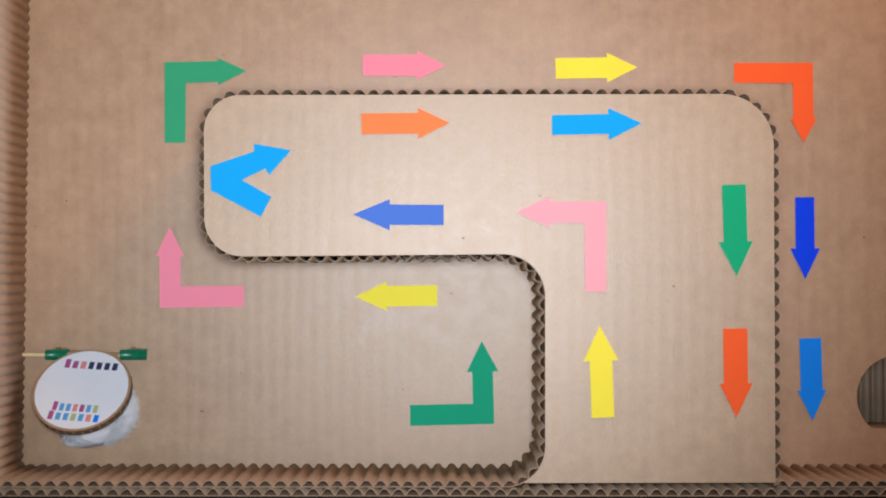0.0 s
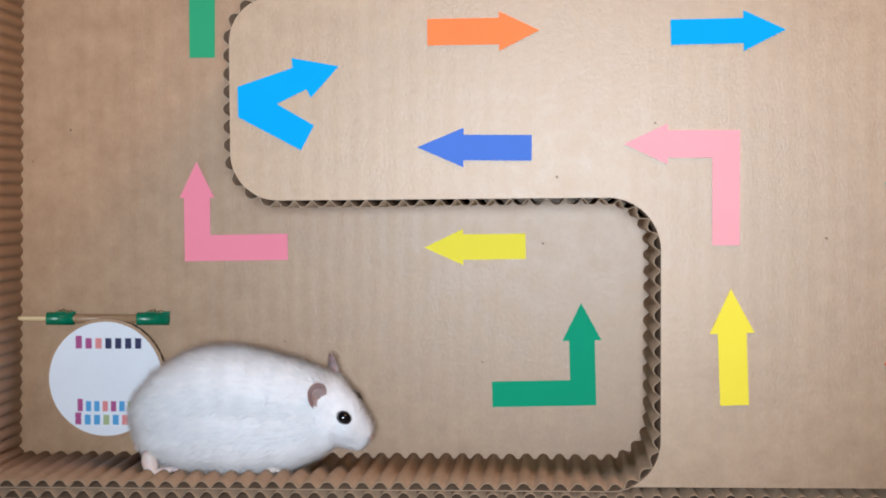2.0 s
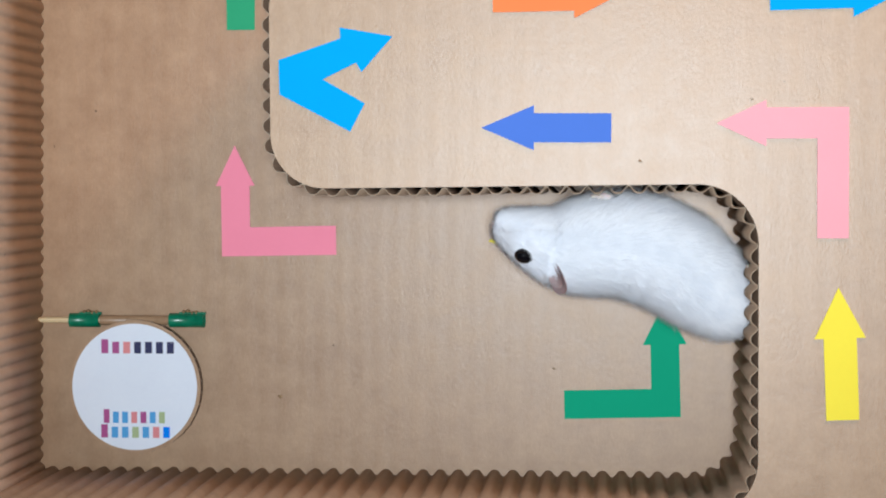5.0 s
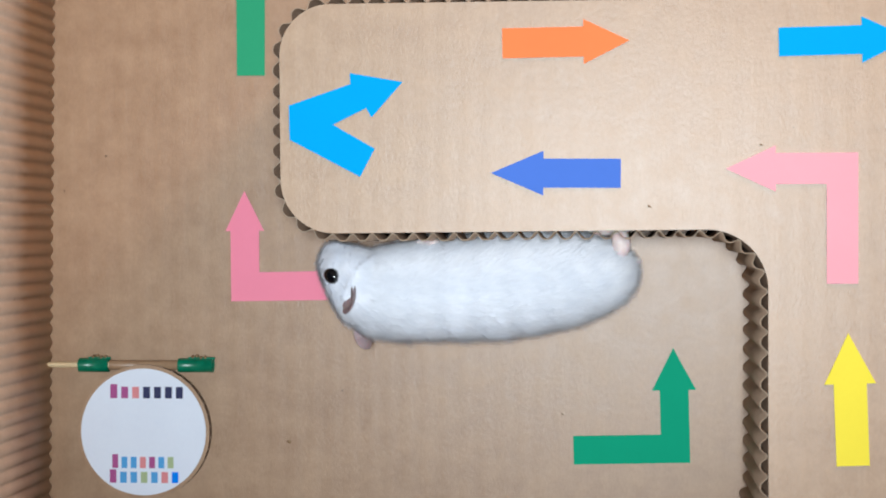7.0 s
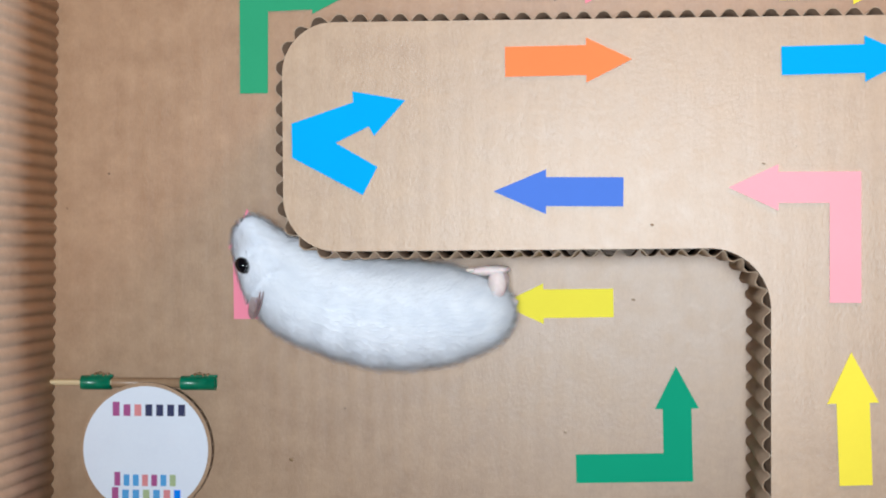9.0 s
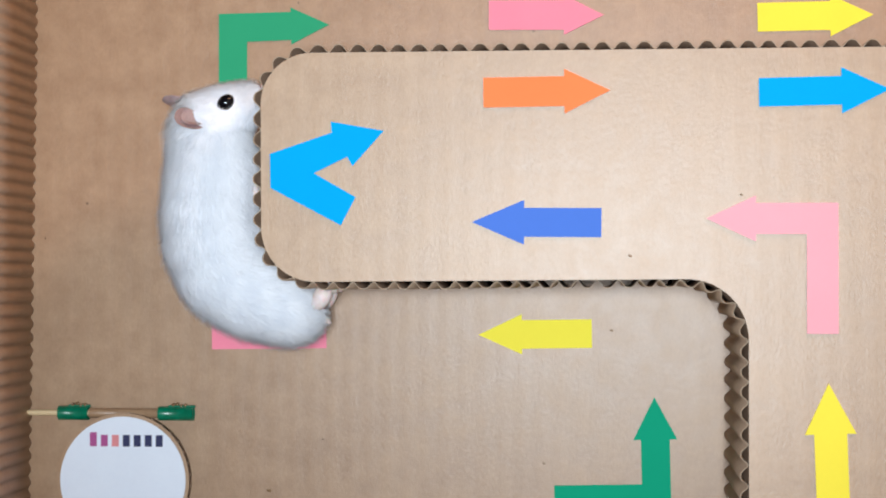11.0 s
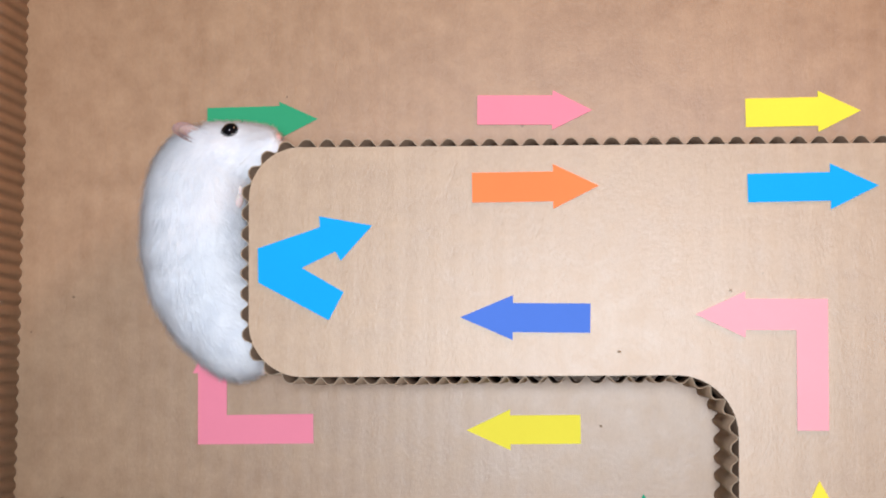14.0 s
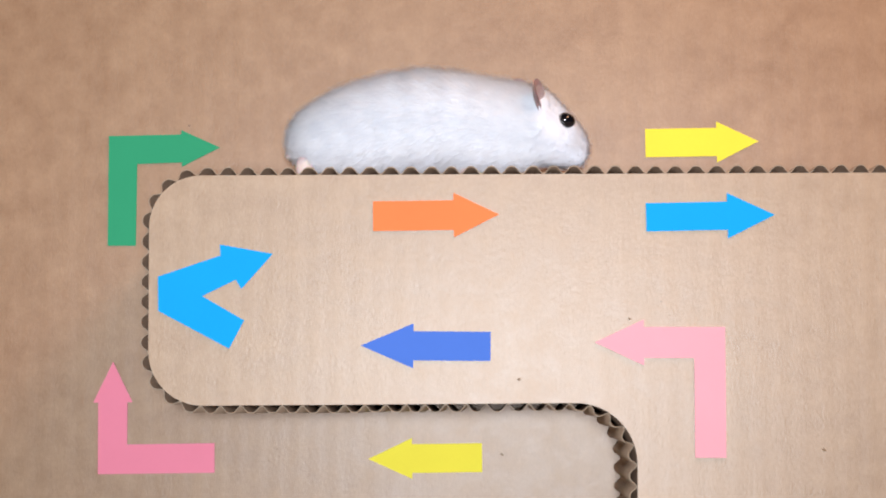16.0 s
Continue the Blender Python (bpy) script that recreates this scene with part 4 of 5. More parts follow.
    walk(PIECES["b2"], [
        (0.00, pose(-0.00566, 0.00007, -0.00024, 0.19, -5.74, -1.22)),
        (0.50, pose(-0.00569, 0.00008, -0.00038, 0.15, -6.26, -1.27)),
        (1.00, pose(-0.00731, 0.00007, -0.00021, 0.03, -2.65, -2.66)),
        (1.30, pose(-0.00884, -0.00000, -0.00050, -0.00, -4.25, 0.00)),
        (1.50, pose(-0.01042, -0.00085, -0.00114, -0.69, -4.39, 8.07)),
        (1.70, pose(-0.00636, -0.00004, 0.00026, 0.04, 2.66, -3.39)),
        (2.00, pose(-0.00910, 0.00000, -0.00026, 0.00, -6.30, 0.00)),
        (2.50, pose(-0.00980, 0.00000, -0.00030, 0.00, -3.75, 0.00)),
        (3.00, pose(-0.01089, 0.00000, -0.00069, 0.00, -8.55, 0.00)),
        (3.30, pose(-0.01040, 0.00000, -0.00122, 0.00, -9.77, 0.00)),
        (3.50, pose(-0.01021, 0.00000, -0.00062, 0.00, -6.08, 0.00)),
        (3.70, pose(-0.00922, 0.00000, -0.00057, 0.00, -2.48, 0.00)),
        (4.20, pose(-0.01005, 0.00000, 0.00071, 0.00, 10.42, 0.00)),
        (4.70, pose(-0.01014, 0.00000, 0.00189, 0.00, 15.89, 0.00)),
        (5.20, pose(-0.00925, 0.00000, 0.00017, 0.00, 4.72, 0.00)),
        (5.80, pose(-0.01248, 0.00000, 0.00045, 0.00, 2.18, 0.00)),
        (6.00, pose(-0.01259, 0.00000, 0.00040, 0.00, 1.30, 0.00)),
        (6.50, pose(-0.01220, 0.00000, 0.00004, 0.00, 0.11, 0.00)),
        (7.00, pose(-0.01169, 0.00000, -0.00014, 0.00, -0.45, 0.00)),
        (7.50, pose(-0.01270, 0.00000, -0.00046, 0.00, -0.47, 0.00)),
        (8.00, pose(-0.01186, 0.00000, -0.00159, 0.00, -9.19, 0.00)),
        (8.20, pose(-0.01128, 0.00000, -0.00184, 0.00, -10.87, 0.00)),
        (8.90, pose(-0.01015, 0.00000, -0.00052, 0.00, -4.74, 0.00)),
        (9.60, pose(-0.01117, 0.00000, -0.00102, 0.00, -11.12, 0.00)),
        (10.30, pose(-0.01092, 0.00000, -0.00116, 0.00, -8.09, 0.00)),
        (10.50, pose(-0.01091, 0.00000, -0.00117, 0.00, -8.18, 0.00)),
        (11.00, pose(-0.01072, 0.00000, -0.00132, 0.00, -18.28, 0.00)),
        (11.50, pose(-0.01014, -0.00022, -0.00104, -0.18, -15.75, 1.19)),
        (12.00, pose(-0.01002, -0.00059, -0.00132, 1.03, -15.07, 4.76)),
        (12.50, pose(-0.00951, -0.00085, -0.00135, 0.76, -13.35, 6.66)),
        (13.00, pose(-0.00958, -0.00066, -0.00096, 0.60, -8.93, 5.66)),
        (13.50, pose(-0.01153, 0.00000, -0.00083, 0.00, -10.56, 0.00)),
        (14.00, pose(-0.01151, 0.00000, -0.00075, 0.00, -9.46, 0.00)),
        (14.50, pose(-0.00969, 0.00000, -0.00196, 0.00, -11.81, 0.00)),
        (15.00, pose(-0.01039, 0.00000, -0.00224, 0.00, -19.32, 0.00)),
        (15.50, pose(-0.01087, 0.00000, -0.00053, 0.00, -5.24, 0.00)),
        (16.00, pose(-0.01058, 0.00000, -0.00049, 0.00, -4.16, 0.00)),
    ])
    walk(PIECES["u2"], [
        (0.00, pose(-0.00566, 0.00007, -0.00024, 0.19, -5.74, -1.22)),
        (0.50, pose(-0.00569, 0.00008, -0.00038, 0.15, -6.26, -1.27)),
        (1.00, pose(-0.00731, 0.00007, -0.00021, 0.03, -2.65, -2.66)),
        (1.30, pose(-0.00840, -0.00000, -0.00648, -0.00, -4.25, 0.00)),
        (1.50, pose(-0.00978, -0.00085, -0.00940, -0.69, -4.39, 8.07)),
        (1.70, pose(-0.00682, -0.00001, -0.00973, 0.04, 2.66, -3.39)),
        (2.00, pose(-0.00756, 0.00000, -0.01418, 0.00, -6.30, 0.00)),
        (2.50, pose(-0.00887, 0.00000, -0.01441, 0.00, -3.75, 0.00)),
        (3.00, pose(-0.00879, 0.00000, -0.01468, 0.00, -8.55, 0.00)),
        (3.30, pose(-0.00829, 0.00000, -0.01347, 0.00, -9.77, 0.00)),
        (3.50, pose(-0.00912, 0.00000, -0.01084, 0.00, -6.08, 0.00)),
        (3.70, pose(-0.00895, 0.00000, -0.00685, 0.00, -2.48, 0.00)),
        (4.20, pose(-0.01005, 0.00000, 0.00071, 0.00, 10.42, 0.00)),
        (4.70, pose(-0.01014, 0.00000, 0.00189, 0.00, 15.89, 0.00)),
        (5.20, pose(-0.00925, 0.00000, 0.00017, 0.00, 4.72, 0.00)),
        (5.80, pose(-0.01248, 0.00000, 0.00045, 0.00, 2.18, 0.00)),
        (6.00, pose(-0.01259, 0.00000, 0.00040, 0.00, 1.30, 0.00)),
        (6.50, pose(-0.01220, 0.00000, 0.00004, 0.00, 0.11, 0.00)),
        (7.00, pose(-0.01169, 0.00000, -0.00014, 0.00, -0.45, 0.00)),
        (7.50, pose(-0.01270, 0.00000, -0.00075, 0.00, -0.47, 0.00)),
        (8.00, pose(-0.01115, 0.00000, -0.00596, 0.00, -9.19, 0.00)),
        (8.20, pose(-0.01045, 0.00000, -0.00619, 0.00, -10.87, 0.00)),
        (8.90, pose(-0.01015, 0.00000, -0.00052, 0.00, -4.74, 0.00)),
        (9.60, pose(-0.01117, 0.00000, -0.00102, 0.00, -11.12, 0.00)),
        (10.30, pose(-0.01092, 0.00000, -0.00116, 0.00, -8.09, 0.00)),
        (10.50, pose(-0.01091, 0.00000, -0.00117, 0.00, -8.18, 0.00)),
        (11.00, pose(-0.01072, 0.00000, -0.00132, 0.00, -18.28, 0.00)),
        (11.50, pose(-0.01014, -0.00022, -0.00104, -0.18, -15.75, 1.19)),
        (12.00, pose(-0.01002, -0.00059, -0.00132, 1.03, -15.07, 4.76)),
        (12.50, pose(-0.00951, -0.00085, -0.00135, 0.76, -13.35, 6.66)),
        (13.00, pose(-0.00958, -0.00066, -0.00096, 0.60, -8.93, 5.66)),
        (13.50, pose(-0.01153, 0.00000, -0.00083, 0.00, -10.56, 0.00)),
        (14.00, pose(-0.01151, 0.00000, -0.00075, 0.00, -9.46, 0.00)),
        (14.50, pose(-0.00960, 0.00000, -0.00238, 0.00, -11.81, 0.00)),
        (15.00, pose(-0.01030, 0.00000, -0.00251, 0.00, -19.32, 0.00)),
        (15.50, pose(-0.01087, 0.00000, -0.00053, 0.00, -5.24, 0.00)),
        (16.00, pose(-0.01058, 0.00000, -0.00049, 0.00, -4.16, 0.00)),
    ])
    walk(PIECES["u3"], [
        (0.00, pose(0.00000, 0.00000, 0.00000, -0.00, -0.00, 0.00)),
        (0.50, pose(0.00000, 0.00000, 0.00000, 0.00, -0.00, 0.00)),
        (1.00, pose(0.00000, 0.00000, 0.00000, -0.00, -0.00, 0.00)),
        (1.30, pose(-0.00000, -0.00000, -0.00600, -0.00, -0.00, -0.00)),
        (1.50, pose(0.00000, 0.00000, -0.00943, 0.00, -0.00, 0.00)),
        (1.70, pose(-0.00000, -0.00000, -0.01000, 0.00, 0.00, 0.00)),
        (2.00, pose(-0.00000, 0.00000, -0.01400, 0.00, -0.00, 0.00)),
        (2.50, pose(-0.00000, 0.00000, -0.01471, 0.00, -0.00, 0.00)),
        (3.00, pose(-0.00000, 0.00000, -0.01471, 0.00, -0.00, 0.00)),
        (3.30, pose(-0.00000, 0.00000, -0.01414, 0.00, -0.00, 0.00)),
        (3.50, pose(0.00000, 0.00000, -0.01143, 0.00, -0.00, 0.00)),
        (3.70, pose(-0.00000, 0.00000, -0.00743, 0.00, -0.00, 0.00)),
        (4.20, pose(0.00000, 0.00000, 0.00000, 0.00, -0.00, 0.00)),
        (4.70, pose(0.00000, 0.00000, 0.00000, 0.00, -0.00, 0.00)),
        (5.20, pose(0.00000, 0.00000, 0.00000, 0.00, -0.00, 0.00)),
        (5.80, pose(0.00000, 0.00000, 0.00000, 0.00, -0.00, 0.00)),
        (6.00, pose(0.00000, 0.00000, 0.00000, 0.00, -0.00, 0.00)),
        (6.50, pose(0.00000, 0.00000, 0.00000, 0.00, -0.00, 0.00)),
        (7.00, pose(0.00000, 0.00000, 0.00000, 0.00, -0.00, 0.00)),
        (7.50, pose(0.00000, 0.00000, -0.00143, 0.00, -0.00, 0.00)),
        (8.00, pose(0.00000, 0.00000, -0.00614, 0.00, -0.00, 0.00)),
        (8.20, pose(-0.00000, 0.00000, -0.00614, 0.00, -0.00, 0.00)),
        (8.90, pose(0.00000, 0.00000, 0.00000, 0.00, -0.00, 0.00)),
        (9.60, pose(0.00000, 0.00000, 0.00000, 0.00, -0.00, 0.00)),
        (10.30, pose(0.00000, 0.00000, 0.00000, 0.00, -0.00, 0.00)),
        (10.50, pose(0.00000, 0.00000, 0.00000, 0.00, -0.00, 0.00)),
        (11.00, pose(0.00000, 0.00000, 0.00000, 0.00, -0.00, 0.00)),
        (11.50, pose(0.00000, 0.00000, 0.00000, 0.00, -0.00, 0.00)),
        (12.00, pose(0.00000, 0.00000, 0.00000, 0.00, -0.00, 0.00)),
        (12.50, pose(0.00000, 0.00000, 0.00000, 0.00, -0.00, -0.00)),
        (13.00, pose(0.00000, 0.00000, 0.00000, 0.00, -0.00, -0.00)),
        (13.50, pose(0.00000, 0.00000, 0.00000, 0.00, -0.00, 0.00)),
        (14.00, pose(0.00000, 0.00000, 0.00000, 0.00, -0.00, 0.00)),
        (14.50, pose(-0.00000, 0.00000, -0.00214, 0.00, -0.00, 0.00)),
        (15.00, pose(-0.00000, 0.00000, -0.00143, 0.00, -0.00, 0.00)),
        (15.50, pose(0.00000, 0.00000, 0.00000, 0.00, -0.00, 0.00)),
        (16.00, pose(0.00000, 0.00000, 0.00000, 0.00, -0.00, 0.00)),
    ])
    walk(PIECES["b4"], [
        (0.00, pose(0.00799, 0.00034, -0.00013, -0.77, 1.41, 4.82)),
        (0.50, pose(0.00766, 0.00033, -0.00055, -0.59, 6.70, 4.78)),
        (1.00, pose(0.00938, 0.00004, -0.00028, -0.01, 2.73, 0.84)),
        (1.30, pose(0.01007, -0.00005, -0.00099, 0.04, 10.61, -0.58)),
        (1.50, pose(0.01262, -0.00222, -0.00096, 1.50, 10.23, -17.19)),
        (1.70, pose(0.00648, -0.00027, -0.00011, 0.05, -7.74, -4.20)),
        (2.00, pose(0.00874, 0.00000, -0.00042, 0.00, -1.47, 0.00)),
        (2.50, pose(0.00827, 0.00000, -0.00007, 0.00, -6.57, 0.00)),
        (3.00, pose(0.00974, 0.00000, -0.00002, 0.00, -2.27, 0.00)),
        (3.30, pose(0.00933, 0.00000, 0.00021, 0.00, -5.01, 0.00)),
        (3.50, pose(0.00904, 0.00000, 0.00042, 0.00, -7.88, 0.00)),
        (3.70, pose(0.00978, 0.00000, 0.00027, 0.00, -2.41, 0.00)),
        (4.20, pose(0.01032, 0.00000, 0.00047, 0.00, -5.79, 0.00)),
        (4.70, pose(0.00813, 0.00000, 0.00317, 0.00, -43.42, 0.00)),
        (5.20, pose(0.00938, 0.00000, -0.00017, 0.00, 1.75, 0.00)),
        (5.80, pose(0.01170, 0.00000, 0.00108, 0.00, -11.36, 0.00)),
        (6.00, pose(0.01172, 0.00000, 0.00106, 0.00, -11.04, 0.00)),
        (6.50, pose(0.01251, 0.00000, 0.00016, 0.00, -1.60, 0.00)),
        (7.00, pose(0.01233, 0.00000, -0.00027, 0.00, 2.16, 0.00)),
        (7.50, pose(0.01135, 0.00000, 0.00039, 0.00, -4.10, 0.00)),
        (8.00, pose(0.01064, 0.00000, -0.00063, 0.00, 8.45, 0.00)),
        (8.20, pose(0.01064, 0.00000, -0.00116, 0.00, 17.81, 0.00)),
        (8.90, pose(0.01126, 0.00000, -0.00082, 0.00, 7.81, 0.00)),
        (9.60, pose(0.01097, 0.00000, -0.00108, 0.00, 11.35, 0.00)),
        (10.30, pose(0.00928, 0.00000, -0.00211, 0.00, 27.17, 0.00)),
        (10.50, pose(0.00919, 0.00000, -0.00212, 0.00, 27.71, 0.00)),
        (11.00, pose(0.01029, 0.00000, -0.00103, 0.00, 12.99, 0.00)),
        (11.50, pose(0.00943, -0.00043, -0.00086, -1.21, 12.11, -5.25)),
        (12.00, pose(0.00832, -0.00092, -0.00180, -10.54, 26.88, -13.64)),
        (12.50, pose(0.00793, -0.00139, -0.00214, -16.76, 30.27, -20.93)),
        (13.00, pose(0.00736, -0.00103, -0.00157, -13.86, 27.25, -18.81)),
        (13.50, pose(0.01080, 0.00000, -0.00068, 0.00, 8.23, 0.00)),
        (14.00, pose(0.01046, 0.00000, -0.00052, 0.00, 6.51, 0.00)),
        (14.50, pose(0.00996, 0.00000, -0.00102, 0.00, 18.22, 0.00)),
        (15.00, pose(0.00907, 0.00000, -0.00181, 0.00, 29.42, 0.00)),
        (15.50, pose(0.01078, 0.00000, -0.00082, 0.00, 9.11, 0.00)),
        (16.00, pose(0.01026, 0.00000, -0.00081, 0.00, 9.28, 0.00)),
    ])
    walk(PIECES["u4"], [
        (0.00, pose(0.00799, 0.00034, -0.00013, -0.77, 1.41, 4.82)),
        (0.50, pose(0.00766, 0.00033, -0.00055, -0.59, 6.70, 4.78)),
        (1.00, pose(0.00938, 0.00004, -0.00028, -0.01, 2.73, 0.84)),
        (1.30, pose(0.00897, -0.00003, -0.00688, 0.04, 10.61, -0.58)),
        (1.50, pose(0.01101, -0.00144, -0.01080, 1.50, 10.23, -17.19)),
        (1.70, pose(0.00767, -0.00035, -0.00888, 0.05, -7.74, -4.20)),
        (2.00, pose(0.00907, 0.00000, -0.01327, 0.00, -1.47, 0.00)),
        (2.50, pose(0.00982, 0.00000, -0.01356, 0.00, -6.57, 0.00)),
        (3.00, pose(0.01030, 0.00000, -0.01415, 0.00, -2.27, 0.00)),
        (3.30, pose(0.01051, 0.00000, -0.01331, 0.00, -5.01, 0.00)),
        (3.50, pose(0.01053, 0.00000, -0.01034, 0.00, -7.88, 0.00)),
        (3.70, pose(0.01009, 0.00000, -0.00715, 0.00, -2.41, 0.00)),
        (4.20, pose(0.01032, 0.00000, 0.00047, 0.00, -5.79, 0.00)),
        (4.70, pose(0.00813, 0.00000, 0.00317, 0.00, -43.42, 0.00)),
        (5.20, pose(0.00938, 0.00000, -0.00017, 0.00, 1.75, 0.00)),
        (5.80, pose(0.01170, 0.00000, 0.00108, 0.00, -11.36, 0.00)),
        (6.00, pose(0.01172, 0.00000, 0.00106, 0.00, -11.04, 0.00)),
        (6.50, pose(0.01251, 0.00000, 0.00016, 0.00, -1.60, 0.00)),
        (7.00, pose(0.01233, 0.00000, -0.00027, 0.00, 2.16, 0.00)),
        (7.50, pose(0.01146, 0.00000, -0.00103, 0.00, -4.10, 0.00)),
        (8.00, pose(0.00973, 0.00000, -0.00671, 0.00, 8.45, 0.00)),
        (8.20, pose(0.00858, 0.00000, -0.00755, 0.00, 17.81, 0.00)),
        (8.90, pose(0.01126, 0.00000, -0.00082, 0.00, 7.81, 0.00)),
        (9.60, pose(0.01097, 0.00000, -0.00108, 0.00, 11.35, 0.00)),
        (10.30, pose(0.00928, 0.00000, -0.00211, 0.00, 27.17, 0.00)),
        (10.50, pose(0.00919, 0.00000, -0.00212, 0.00, 27.71, 0.00)),
        (11.00, pose(0.01029, 0.00000, -0.00103, 0.00, 12.99, 0.00)),
        (11.50, pose(0.00943, -0.00043, -0.00086, -1.21, 12.11, -5.25)),
        (12.00, pose(0.00832, -0.00092, -0.00180, -10.54, 26.88, -13.64)),
        (12.50, pose(0.00793, -0.00139, -0.00214, -16.76, 30.27, -20.93)),
        (13.00, pose(0.00736, -0.00103, -0.00157, -13.86, 27.25, -18.81)),
        (13.50, pose(0.01080, 0.00000, -0.00068, 0.00, 8.23, 0.00)),
        (14.00, pose(0.01046, 0.00000, -0.00052, 0.00, 6.51, 0.00)),
        (14.50, pose(0.00893, 0.00000, -0.00414, 0.00, 18.22, 0.00)),
        (15.00, pose(0.00808, 0.00000, -0.00355, 0.00, 29.42, 0.00)),
        (15.50, pose(0.01078, 0.00000, -0.00082, 0.00, 9.11, 0.00)),
        (16.00, pose(0.01026, 0.00000, -0.00081, 0.00, 9.28, 0.00)),
    ])
    walk(PIECES["b5"], [
        (0.00, pose(0.01789, 0.00081, -0.00068, 1.13, 7.81, -6.90)),
        (0.50, pose(0.01691, 0.00082, -0.00202, 0.66, 13.01, -5.16)),
        (1.00, pose(0.02013, 0.00002, -0.00112, 0.05, 9.32, -4.72)),
        (1.30, pose(0.02043, -0.00006, -0.00327, -0.09, 11.53, 1.19)),
        (1.50, pose(0.02564, -0.00569, -0.00355, 0.27, 7.22, -3.14)),
        (1.70, pose(0.01400, -0.00104, 0.00005, 0.11, -10.86, -9.58)),
        (2.00, pose(0.01805, 0.00000, -0.00135, 0.00, -1.27, 0.00)),
        (2.50, pose(0.01683, 0.00000, -0.00031, 0.00, -8.59, 0.00)),
        (3.00, pose(0.01949, 0.00000, -0.00044, 0.00, -3.90, 0.00)),
        (3.30, pose(0.01945, 0.00000, -0.00018, 0.00, -7.25, 0.00)),
        (3.50, pose(0.01839, 0.00000, 0.00095, 0.00, -13.63, 0.00)),
        (3.70, pose(0.02013, 0.00000, 0.00041, 0.00, -7.44, 0.00)),
        (4.20, pose(0.02077, 0.00000, 0.00183, 0.00, -6.65, 0.00)),
        (4.70, pose(0.01403, 0.00000, 0.01120, 0.00, -56.77, 0.00)),
        (5.20, pose(0.01869, 0.00000, -0.00043, 0.00, 1.01, 0.00)),
        (5.80, pose(0.02241, 0.00000, 0.00350, 0.00, -8.60, 0.00)),
        (6.00, pose(0.02242, 0.00000, 0.00344, 0.00, -8.99, 0.00)),
        (6.50, pose(0.02496, 0.00000, 0.00047, 0.00, 0.23, 0.00)),
        (7.00, pose(0.02490, 0.00000, -0.00105, 0.00, 6.35, 0.00)),
        (7.50, pose(0.02115, 0.00000, 0.00077, 0.00, -6.79, 0.00)),
        (8.00, pose(0.01901, 0.00000, -0.00299, 0.00, 5.44, 0.00)),
        (8.20, pose(0.01818, 0.00000, -0.00428, 0.00, 9.90, 0.00)),
        (8.90, pose(0.02328, 0.00000, -0.00292, 0.00, 11.29, 0.00)),
        (9.60, pose(0.02128, 0.00000, -0.00418, 0.00, 23.67, 0.00)),
        (10.30, pose(0.01669, 0.00000, -0.00737, 0.00, 38.78, 0.00)),
        (10.50, pose(0.01646, 0.00000, -0.00742, 0.00, 39.34, 0.00)),
        (11.00, pose(0.01987, 0.00000, -0.00394, 0.00, 15.95, 0.00)),
        (11.50, pose(0.01775, -0.00158, -0.00328, -3.26, 15.59, -11.44)),
        (12.00, pose(0.01454, -0.00355, -0.00651, -30.12, 35.92, -35.96)),
        (12.50, pose(0.01386, -0.00524, -0.00759, -46.26, 38.32, -49.39)),
        (13.00, pose(0.01234, -0.00383, -0.00559, -32.59, 35.27, -38.40)),
        (13.50, pose(0.02055, 0.00000, -0.00259, 0.00, 11.39, 0.00)),
        (14.00, pose(0.01959, 0.00000, -0.00213, 0.00, 13.18, 0.00)),
        (14.50, pose(0.01935, 0.00000, -0.00486, 0.00, 26.99, 0.00)),
        (15.00, pose(0.01584, 0.00000, -0.00723, 0.00, 40.27, 0.00)),
        (15.50, pose(0.02121, 0.00000, -0.00283, 0.00, 9.46, 0.00)),
        (16.00, pose(0.02004, 0.00000, -0.00283, 0.00, 11.66, 0.00)),
    ])
